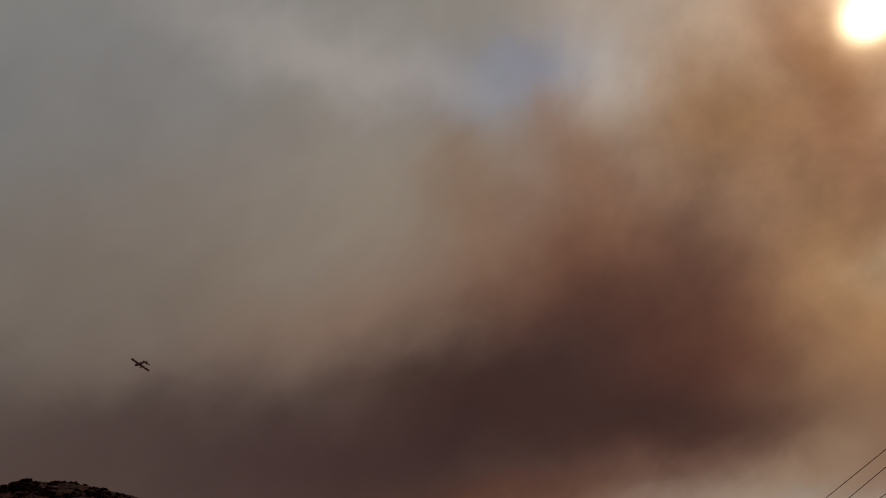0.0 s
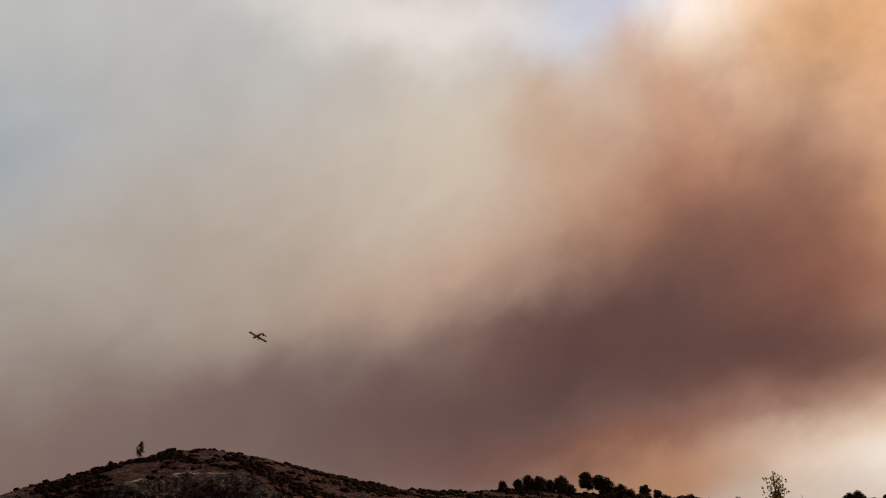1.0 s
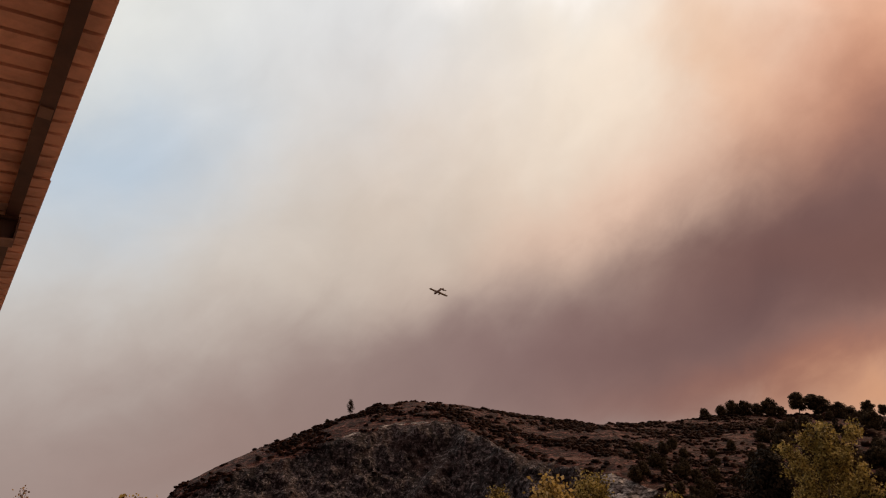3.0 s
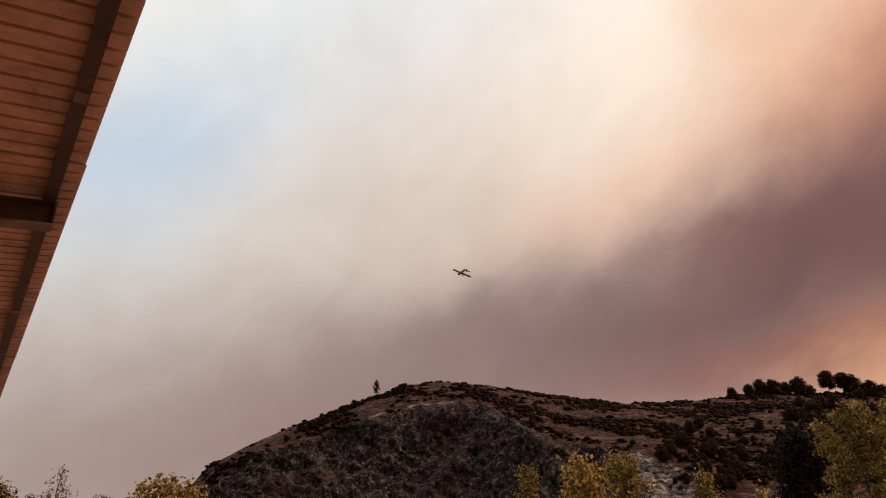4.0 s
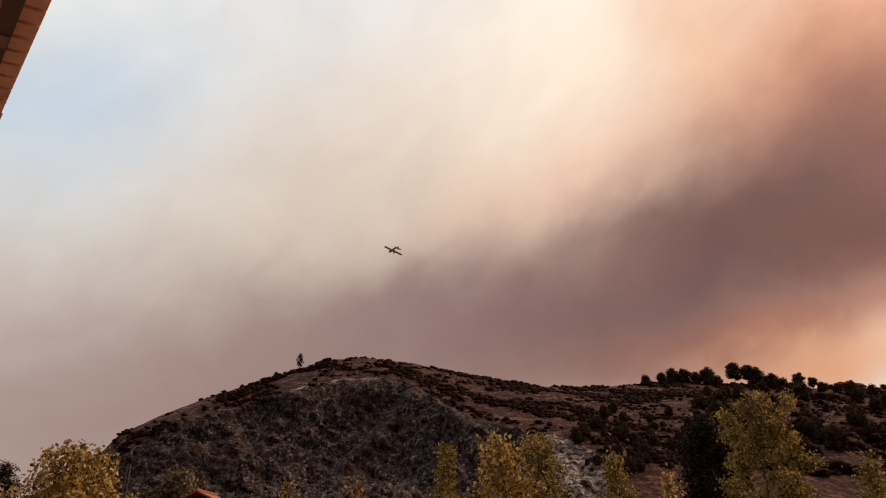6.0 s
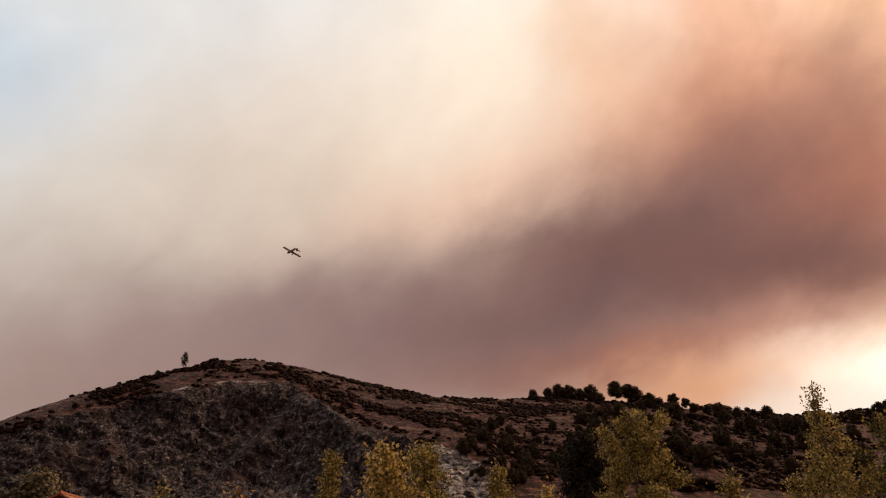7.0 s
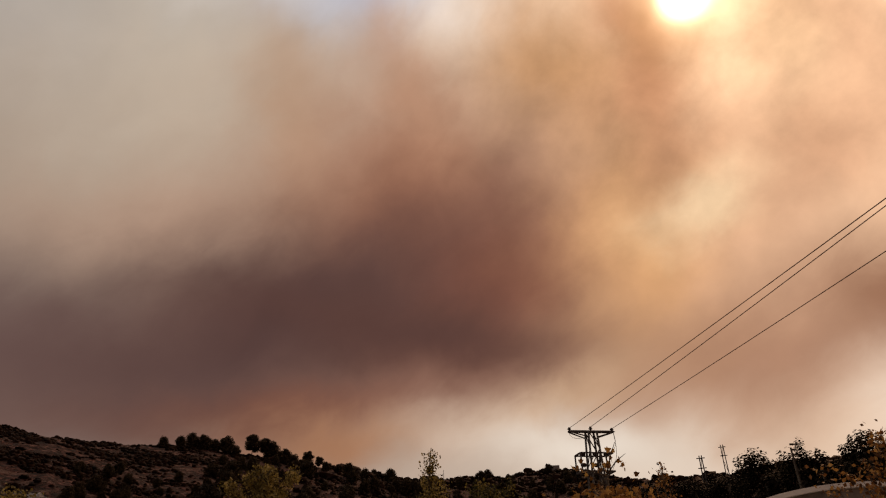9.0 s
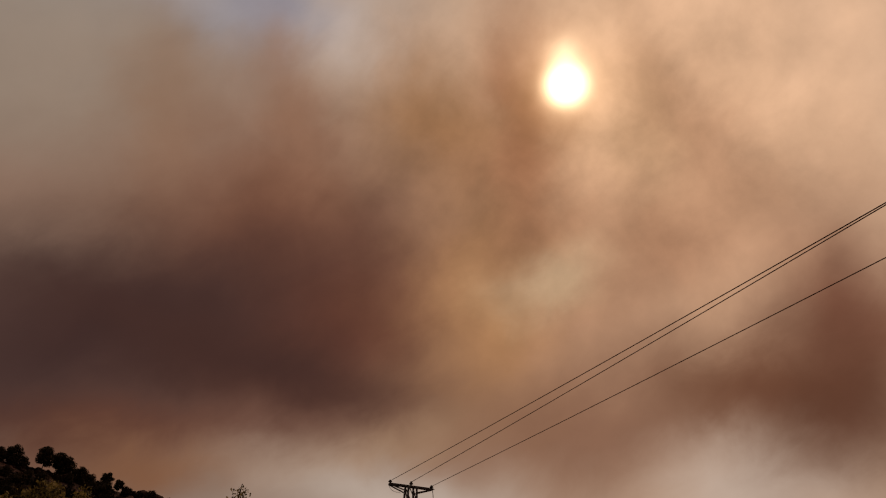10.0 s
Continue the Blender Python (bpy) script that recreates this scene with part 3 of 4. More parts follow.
def broadleaf(label, category, az, dist, top_el, spread, leaf, mat, leaves, seed, upright=0.8, sparse_top=0.0, low=0.25, power=0.75, group=""):
    """A young tree: tapered trunk, rising limbs and twigs, and leaves along the twigs.
    spread: crown radius; upright: how steeply limbs rise; sparse_top: how bare the tip is."""
    rng = np.random.default_rng(seed)
    rnd = random.Random(seed)
    base = at(az, dist)
    base.z = ground_at(az, dist) - 0.03
    tall = rise(dist, top_el) - base.z
    tree = tagged(new("tree"), label, category, group)
    tree.location = base
    v, f = [], []
    lean = Vector((rnd.uniform(-1, 1), rnd.uniform(-1, 1), 0)) * 0.03 * tall
    stem = [Vector((0, 0, 0)) + lean * (k / 8) ** 2 + Vector((rnd.uniform(-1, 1), rnd.uniform(-1, 1), 0)) * 0.012 * tall * (k > 0) + Vector((0, 0, tall * k / 8)) for k in range(9)]
    rad = [0.014 * tall * (1 - k / 8.6) + 0.004 for k in range(9)]
    tube(v, f, stem, rad, 8)
    part("trunk", mesh_of("trunk", v, f, BARK, True), BARK, tree)
    tips = []
    count = 34
    for k in range(count):
        t = low + (0.97 - low) * (k + rnd.random()) / count
        i = min(int(t * 8), 7)
        p0 = stem[i].lerp(stem[i + 1], t * 8 - i)
        a = k * 2.4 + rnd.uniform(-0.5, 0.5)
        shape = ((1 - t) / (1 - low)) ** power * min(1.0, 0.45 + (t - low) * 3.2)
        reach = spread * (shape * 0.95 + 0.05) * rnd.uniform(0.7, 1.15)
        out = Vector((math.cos(a), math.sin(a), 0))
        length = reach * 1.1
        pts = [p0]
        for m in range(1, 5):
            w = m / 4
            pts.append(p0 + out * reach * w ** 0.9 + Vector((0, 0, upright * length * w * (0.55 + 0.45 * w))) + Vector((rnd.uniform(-1, 1), rnd.uniform(-1, 1), rnd.uniform(-1, 1))) * 0.05 * length)
        v, f = [], []
        r0 = max(0.006, 0.010 * tall * (1 - t) * 0.6)
        tube(v, f, pts, [r0 * (1 - 0.2 * m) for m in range(5)], 5)
        # twigs
        for m in range(7):
            w = rnd.uniform(0.25, 1.0)
            j = min(int(w * 4), 3)
            q0 = pts[j].lerp(pts[j + 1], w * 4 - j)
            d = (out * rnd.uniform(0.1, 1) + Vector((rnd.uniform(-1, 1), rnd.uniform(-1, 1), rnd.uniform(-0.1, 1.0) * (0.6 + upright)))).normalized()
            q1 = q0 + d * length * rnd.uniform(0.22, 0.5)
            tube(v, f, [q0, q0.lerp(q1, 0.5) + Vector((0, 0, 0.02)), q1], [r0 * 0.4, r0 * 0.3, r0 * 0.15], 3)
            tips.append((np.array(q0), np.array(q1), t))
        part("branch", mesh_of("branch", v, f, BARK, True), BARK, tree)
    v, f = [], []
    for m in range(10):
        q0 = stem[6].lerp(stem[8], rnd.random())
        q1 = q0 + Vector((rnd.uniform(-1, 1), rnd.uniform(-1, 1), 2.5)).normalized() * 0.10 * tall
        q1.z = min(q1.z, tall * 1.01)
        tube(v, f, [q0, q1], [0.006, 0.003], 3)
        tips.append((np.array(q0), np.array(q1), 0.97))
    part("leader", mesh_of("leader", v, f, BARK, True), BARK, tree)
    wgt = np.array([np.linalg.norm(b - a) * (1 - sparse_top * max(0, (t - 0.55) / 0.45)) for a, b, t in tips])
    pick = rng.choice(len(tips), leaves, p=wgt / wgt.sum())
    A = np.array([tips[i][0] for i in range(len(tips))])[pick]
    B = np.array([tips[i][1] for i in range(len(tips))])[pick]
    w = rng.random((leaves, 1)) ** 0.8
    spots = A + (B - A) * w + rng.normal(size=(leaves, 3)) * leaf * 1.1
    part("crown", leaf_mesh("crown", spots, leaf, mat, rng), mat, tree)
    return tree


broadleaf("slender yellow-green poplar with a narrow pointed crown", "tree", -14.1, 16, 8.0, 0.55, 0.058, POPLAR_LEAF, 6500, 11, 1.4)
broadleaf("golden leafy tree with clustered round leaves", "tree", -9.6, 15, 8.3, 0.80, 0.085, GOLD_LEAF, 5600, 12, 0.8, power=0.45)
broadleaf("bushy yellow-green poplar beside the golden tree", "tree", -6.6, 17, 8.75, 0.72, 0.065, POPLAR_LEAF, 9500, 13, 1.1, power=0.5)
broadleaf("small yellow-green poplar sapling with a thin pointed top", "tree", -0.8, 16, 7.2, 0.6, 0.058, POPLAR_LEAF, 5200, 14, 1.2)
broadleaf("tall broad yellow-green poplar with dense small leaves", "tree", 9.1, 17, 11.0, 1.25, 0.056, POPLAR_LEAF, 30000, 15, 0.9, power=0.62)
broadleaf("yellow-green poplar with a bare thin leading shoot", "tree", 22.6, 14.5, 12.6, 1.0, 0.048, POPLAR_LEAF, 10000, 16, 1.1, 0.8, power=1.25)
broadleaf("dark olive-green bushy poplar among its neighbours", "tree", 27.3, 16, 9.4, 1.1, 0.058, GREEN_LEAF, 11000, 17, 0.8, power=0.5)
broadleaf("low yellow-green sapling between taller poplars", "tree", 16.2, 16, 6.4, 0.6, 0.06, POPLAR_LEAF, 4200, 18, 0.9)
broadleaf("low golden sapling with sparse leaves", "tree", 2.8, 14, 5.7, 0.5, 0.07, GOLD_LEAF, 1200, 19, 1.0)
broadleaf("orange-gold tree with bright autumn leaves", "tree", -41.2, 13, 6.6, 1.0, 0.068, GOLD_LEAF, 8000, 20, 0.6, power=0.4)
broadleaf("rust-gold low tree with autumn leaves", "tree", -38.9, 13.5, 5.3, 0.45, 0.065, RUST_LEAF, 3200, 21, 0.6, power=0.45)
broadleaf("nearly bare poplar with thin upright twigs", "tree", -48.3, 22, 7.4, 0.75, 0.07, RUST_LEAF, 700, 22, 1.8, 0.3)
broadleaf("yellow poplar tip beside darker trees", "tree", -51.9, 20, 6.3, 0.8, 0.08, POPLAR_LEAF, 2600, 23, 1.4)
broadleaf("small reddish sapling with sparse leaves", "tree", -21.3, 15, 5.3, 0.5, 0.09, RUST_LEAF, 500, 24, 0.9)
broadleaf("thin yellow-green sapling against the rock", "tree", -26.3, 16, 5.1, 0.5, 0.08, POPLAR_LEAF, 700, 25, 1.2)
broadleaf("orange-leaved tree in front of the arched hall", "tree", 55.6, 11, 10.3, 1.1, 0.062, RUST_LEAF, 3400, 26, 0.7, 0.3, power=0.4)
broadleaf("yellow-brown shrubby tree beside dark pines", "tree", 40.2, 22, 10.3, 0.8, 0.09, RUST_LEAF, 900, 27, 0.9)


def lobed_leaf(name, size):
    """One broad five-lobed leaf with a stalk, gently cupped."""
    outline = [(0, -0.05), (0.30, -0.12), (0.52, 0.05), (0.34, 0.18), (0.58, 0.46), (0.30, 0.44), (0.22, 0.60), (0, 0.95),
               (-0.22, 0.60), (-0.30, 0.44), (-0.58, 0.46), (-0.34, 0.18), (-0.52, 0.05), (-0.30, -0.12)]
    v = [Vector((0, 0.28, 0.05)) * size] + [Vector((x, y, -0.28 * (x * x) + 0.05 * math.sin(7 * y))) * size for x, y in outline]
    f = [(0, 1 + k, 1 + (k + 1) % len(outline)) for k in range(len(outline))]
    b = len(v)
    v += [Vector((-0.02, -0.05, 0)) * size, Vector((0.02, -0.05, 0)) * size, Vector((0.015, -0.6, -0.08)) * size, Vector((-0.015, -0.6, -0.08)) * size]
    f.append((b, b + 1, b + 2, b + 3))
    return v, f


def object_leaf_material(name, stops, thin=0.35):
    m = leaf_material(name, stops, thin)
    t = m.node_tree
    info = t.nodes.new("ShaderNodeObjectInfo")
    geo = next(k for k in t.nodes if k.type == "NEW_GEOMETRY")
    for l in list(geo.outputs["Random Per Island"].links):
        t.links.new(info.outputs["Random"], l.to_socket)
    return m


MAPLE_LEAF = object_leaf_material("maple_leaves", [(0.15, (0.12, 0.055, 0.016)), (0.45, (0.32, 0.16, 0.04)), (0.7, (0.5, 0.30, 0.08)), (0.95, (0.58, 0.42, 0.14))])


def maple():
    rnd = random.Random(77)
    az, dist = 36.0, 8.5
    base = at(az, dist)
    base.z = ground_at(az, dist) - 0.02
    tree = tagged(new("tree"), "orange-brown plane tree with large lobed autumn leaves", "tree")
    tree.location = base
    right = Vector((math.cos(radians(az)), -math.sin(radians(az)), 0))
    tall = rise(dist, 10.6)
    v, f = [], []
    stem = [Vector((0, 0, tall * k / 5 * 0.97)) + right * 0.04 * math.sin(k * 1.7) for k in range(6)]
    tube(v, f, stem, [0.055 - 0.008 * k for k in range(6)], 8)
    part("trunk", mesh_of("trunk", v, f, BARK, True), BARK, tree)
    spots = []
    for k in range(46):
        v, f = [], []
        t = rnd.uniform(0.62, 1.0)
        p0 = stem[0].lerp(stem[5], t)
        a = k * 2.4
        d = Vector((math.cos(a), math.sin(a), rnd.uniform(-0.2, 0.5))).normalized()
        ln = 0.42 * rnd.uniform(0.6, 1.1)
        p1 = p0 + d * ln
        if k in (7, 19):      # two shoots that stand out at the top
            p0, p1 = stem[5], stem[5] + right * (0.14 if k == 7 else 0.24) + Vector((0, 0, 0.36 if k == 7 else 0.22))
        tube(v, f, [p0, p0.lerp(p1, 0.5) + Vector((0, 0, 0.03)), p1], [0.010, 0.007, 0.003], 5)
        part("branch", mesh_of("branch", v, f, BARK, True), BARK, tree)
        for m in range(7):
            spots.append(p0.lerp(p1, rnd.uniform(0.25, 1.0)) + Vector((rnd.gauss(0, 0.07), rnd.gauss(0, 0.07), rnd.gauss(0, 0.06))))
    shapes = [mesh_of("leaf", *lobed_leaf("leaf", s), MAPLE_LEAF) for s in (0.05, 0.062, 0.075)]
    for p in spots[:298]:
        leaf = new("leaf", rnd.choice(shapes))
        leaf.parent = tree
        leaf.matrix_basis = Matrix.LocRotScale(p, Euler((rnd.uniform(0, 6.3), rnd.uniform(0, 6.3), rnd.uniform(0, 6.3))), None)
    # the denser lower foliage
    v, f = [], []
    shape, faces = lobed_leaf("leaf", 0.06)
    for k in range(2300):
        m = Matrix.LocRotScale(stem[4] + Vector((rnd.gauss(0, 0.25), rnd.gauss(0, 0.25), rnd.gauss(-0.06, 0.22))),
                               Euler((rnd.uniform(0, 6.3), rnd.uniform(0, 6.3), rnd.uniform(0, 6.3))), Vector((1, 1, 1)) * rnd.uniform(0.7, 1.3))
        b0 = len(v)
        v += [m @ p for p in shape]
        f += [tuple(b0 + i for i in q) for q in faces]
    tagged(part("crown", mesh_of("crown", v, f, RUST_LEAF), RUST_LEAF, tree), kind="stuff")


maple()


# ---------------------------------------------------------------- pines, cypresses and scrub
def pine_mesh(seed, tall=9.0, crown=2.6, stem=0.35, blobs=9, needles=1500, flat=0.7, mat=None, leaf=0.15):
    """Meshes for a far tree: crooked trunk with limbs, and a crown of ragged clumps."""
    rng, rnd = np.random.default_rng(seed), random.Random(seed)
    v, f = [], []
    mid = Vector((rnd.uniform(-0.3, 0.3), rnd.uniform(-0.3, 0.3), tall * 0.5))
    topp = Vector((rnd.uniform(-0.5, 0.5), rnd.uniform(-0.5, 0.5), tall * 0.9))
    tube(v, f, [Vector((0, 0, -0.6)), mid, topp], [0.17, 0.13, 0.05], 6)
    spots, outward = [], []
    for k in range(blobs):
        t = (k + 0.5) / blobs
        a = k * 2.4 + rnd.random()
        z = tall * (stem + (0.93 - stem) * t)
        w = crown * math.sin(math.pi * (0.22 + 0.70 * t)) * rnd.uniform(0.35, 0.75)
        c = Vector((math.cos(a) * w, math.sin(a) * w, z))
        tube(v, f, [mid.lerp(topp, max(0, (z / tall - 0.5) / 0.4) if z > tall * 0.5 else 0), c], [0.07, 0.03], 4)
        r = crown * rnd.uniform(0.32, 0.5)
        p = rng.normal(size=(needles // blobs, 3))
        p /= np.linalg.norm(p, axis=1)[:, None]
        p *= (rng.random((len(p), 1)) ** 0.45) * r
        p[:, 2] *= flat
        outward.append(p / r + 0.5 * np.array(c - Vector((0, 0, tall * 0.55))) / crown)
        spots.append(p + np.array(c))
    return mesh_of("trunk", v, f, BARK, True), leaf_mesh("crown", np.concatenate(spots), crown * leaf, mat or PINE_LEAF, rng, face=np.concatenate(outward))


def plant(meshes, label, category, az, dist, scale, turn, group="", lift=0.0):
    tree = tagged(new("bush" if category == "bush" else "tree"), label, category, group)
    p = at(az, dist, ground_at(az, dist) - 0.1 + lift)
    tree.matrix_basis = Matrix.LocRotScale(p, Euler((0, 0, turn)), Vector((scale, scale, scale)))
    for name, me in zip(("trunk", "crown"), meshes):
        part(name, me, None, tree)
    return tree


def ridge_dist(az):
    return float(np.interp(az, DIST_AZ, DIST_R))


UMBRELLA = [pine_mesh(200 + k, 9, 3.7, 0.42, 12, 2600) for k in range(3)]
ROUND = [pine_mesh(220 + k, 7, 3.6, 0.16, 15, 2800, 0.9) for k in range(3)]
TALL_ROUND = [pine_mesh(270 + k, 7, 1.15, 0.15, 26, 5200, 1.0, DARK_LEAF, 0.12) for k in range(3)]
TALL_OPEN = [pine_mesh(280 + k, 9, 1.6, 0.5, 18, 3600, 0.8, DARK_LEAF, 0.11) for k in range(2)]
SLIM = [pine_mesh(240 + k, 10, 0.55, 0.12, 30, 3600, 1.6, DARK_LEAF, 0.22) for k in range(2)]
rnd = random.Random(3)
# the row on the crest
for az, sc, kind in ((1.9, 0.62, ROUND), (3.1, 0.68, ROUND), (3.9, 0.8, ROUND), (4.8, 0.85, ROUND), (5.6, 0.72, ROUND), (6.4, 0.95, ROUND), (7.2, 0.62, ROUND),
                     (8.4, 1.05, UMBRELLA), (9.4, 0.95, UMBRELLA), (9.9, 1.1, ROUND), (10.9, 0.85, ROUND), (11.6, 0.7, ROUND), (12.7, 0.75, UMBRELLA), (13.6, 0.6, UMBRELLA), (14.4, 0.45, ROUND)):
    plant(rnd.choice(kind), "dark pine standing on the crest of the hill", "pine tree", az, ridge_dist(az) - rnd.uniform(1, 8), sc * 1.62, rnd.uniform(0, 6), "pines on the crest", -1.7)
plant(pine_mesh(260, 9.0, 2.0, 0.28, 18, 2200, 1.1, None, 0.15), "lone slender pine on the rocky hilltop", "pine tree", -26.1, ridge_dist(-26.1) - 2, 1.0, 0.4)
plant(ROUND[1], "low dark bush on the hilltop ridge", "bush", -27.9, ridge_dist(-27.9) - 2, 0.36, 1.4)
# pines scattered over the slope below the crest
for k in range(185):
    az = rnd.uniform(5.5, 36)
    share = rnd.uniform(0.60, 0.97) if az > 12 else rnd.uniform(0.58, 0.88)
    plant(rnd.choice(ROUND + ROUND + TALL_ROUND), "dark round pine scattered on the dry slope", "pine tree", az, ridge_dist(az) * share, rnd.uniform(0.6, 1.4), rnd.uniform(0, 6), "pines on the slope", -0.8)
for k in range(26):
    az = rnd.uniform(9.5, 15) if k < 12 else rnd.uniform(15, 34)
    plant(rnd.choice(ROUND), "dark pine just below the crest", "pine tree", az, ridge_dist(az) * rnd.uniform(0.95, 0.985), rnd.uniform(0.5, 0.95) if k < 12 else rnd.uniform(0.3, 0.6), rnd.uniform(0, 6), "pines below the crest", -0.6)
for k in range(60):
    az = rnd.uniform(-4, 7)
    plant(rnd.choice(ROUND), "low rounded bush on the lower slope", "bush", az, ridge_dist(az) * rnd.uniform(0.54, 0.74), rnd.uniform(0.3, 0.75), rnd.uniform(0, 6), "bushes on the lower slope")
DENSE = pine_mesh(310, 7, 2.0, 0.08, 34, 14000, 0.9, DARK_LEAF, 0.075)
# the dark trees nearer by
for az, d, el, mesh, label in ((5.7, 95, 9.8, DENSE, "tall dark evergreen with a dense crown"), (-34.0, 80, 5.8, None, "rounded grey-green olive tree at the foot of the rock"),
                               (-49.7, 60, 6.0, TALL_ROUND[2], "dark evergreen at the edge of the yard"), (-45.2, 55, 6.0, TALL_OPEN[0], "dark pine top at the edge of the yard")):
    me = mesh or pine_mesh(300, 7, 3.0, 0.1, 26, 7000, 0.9, OLIVE_LEAF, 0.10)
    g = ground_at(az, d)
    plant(me, label, "tree", az, d, (rise(d, el) - g) / (6.9 if mesh is not TALL_OPEN[0] else 8.7), 0.7)
# the tree line behind the hall
for az, d, el, kind in ((38.2, 70, 9.3, TALL_ROUND), (42.7, 75, 9.2, TALL_ROUND), (44.3, 75, 9.5, TALL_ROUND), (47.5, 62, 9.6, TALL_ROUND), (51.4, 62, 9.6, TALL_ROUND), (52.9, 60, 9.8, TALL_ROUND), (56.2, 60, 10.0, TALL_ROUND),
                        (37.6, 95, 9.1, TALL_ROUND), (39.0, 90, 9.4, TALL_ROUND), (40.6, 100, 9.3, TALL_ROUND), (41.8, 90, 9.5, TALL_ROUND), (43.6, 95, 9.4, TALL_ROUND), (45.3, 80, 9.5, TALL_ROUND),
                        (46.7, 72, 10.9, TALL_OPEN), (48.3, 75, 9.8, TALL_ROUND), (49.2, 70, 10.6, TALL_ROUND), (49.9, 66, 11.9, SLIM), (50.6, 66, 10.6, TALL_ROUND), (52.3, 75, 9.5, TALL_ROUND), (53.8, 60, 11.4, TALL_OPEN),
                        (55.4, 64, 10.8, TALL_ROUND), (57.0, 60, 10.9, TALL_OPEN), (58.2, 62, 10.5, TALL_ROUND), (59.2, 64, 9.8, TALL_ROUND), (60.3, 58, 11.2, SLIM), (61.7, 55, 11.4, TALL_ROUND), (63.5, 56, 11.3, TALL_OPEN), (65.5, 55, 11.1, TALL_ROUND)):
    g = ground_at(az, d)
    plant(rnd.choice(kind), "dark tall tree in the row behind the hall", "tree", az, d, (rise(d, el) - g) / {id(TALL_ROUND): 6.9, id(TALL_OPEN): 8.8, id(SLIM): 10.0}[id(kind)], rnd.uniform(0, 6), "tree row behind the hall")


def rock_look(n, where):
    rnd_tone = n.add("ShaderNodeNewGeometry").outputs["Random Per Island"]
    g = n.math("ADD", n.math("MULTIPLY", rnd_tone, 0.7), n.math("MULTIPLY", n.noise(where, 0.8, 6, 0.7), 0.4))
    return n.ramp(g, (0.2, (0.016, 0.013, 0.014)), (0.6, (0.055, 0.047, 0.048)), (0.9, (0.12, 0.105, 0.105)), (1.0, (0.25, 0.23, 0.23))), n.noise(where, 2.5, 5, 0.7), 0.3


ROCK = material("broken_rock", rock_look)


def rubble():
    """Angular blocks standing out of the rock face: too many to count."""
    rng = np.random.default_rng(19)
    n = 13000
    az = rng.uniform(-42, 0.5, n)
    r = np.interp(az, DIST_AZ, DIST_R) * rng.uniform(0.5, 0.97, n)
    h, rocky, pale = land_height(az, r, True)
    keep = (rocky > 0.55) & (pale < 0.3)
    az, r, h, rocky = az[keep], r[keep], h[keep], rocky[keep]
    r = r - crag_jut(az, h, rocky)
    mid = np.stack([r * np.sin(np.radians(az)), r * np.cos(np.radians(az)), h], 1)
    k = len(mid)
    size = (0.25 + 1.3 * rng.random(k) ** 4)[:, None, None]
    octa = np.array([[1, 0, 0], [0, 1, 0], [-1, 0, 0], [0, -1, 0], [0, 0, 1], [0, 0, -1]], float)
    turn = rng.normal(size=(k, 3, 3))
    turn, _ = np.linalg.qr(turn)
    v = (octa[None] * rng.uniform(0.45, 1.2, (k, 6, 1)) * np.array([1.6, 1.0, 0.45])) @ turn
    v = v * size + mid[:, None, :]
    tri = np.array([[0, 1, 4], [1, 2, 4], [2, 3, 4], [3, 0, 4], [1, 0, 5], [2, 1, 5], [3, 2, 5], [0, 3, 5]])
    faces = (np.arange(k)[:, None, None] * 6 + tri[None]).reshape(-1, 3)
    me = bpy.data.meshes.new("rubble")
    me.vertices.add(k * 6)
    me.vertices.foreach_set("co", v.reshape(-1))
    me.loops.add(faces.size)
    me.loops.foreach_set("vertex_index", faces.ravel())
    me.polygons.add(len(faces))
    me.polygons.foreach_set("loop_start", np.arange(len(faces)) * 3)
    me.update(calc_edges=True)
    me.materials.append(ROCK)
    tagged(new("rubble", me), "grey angular broken rock covering the quarried face", "rocks", kind="stuff")


rubble()


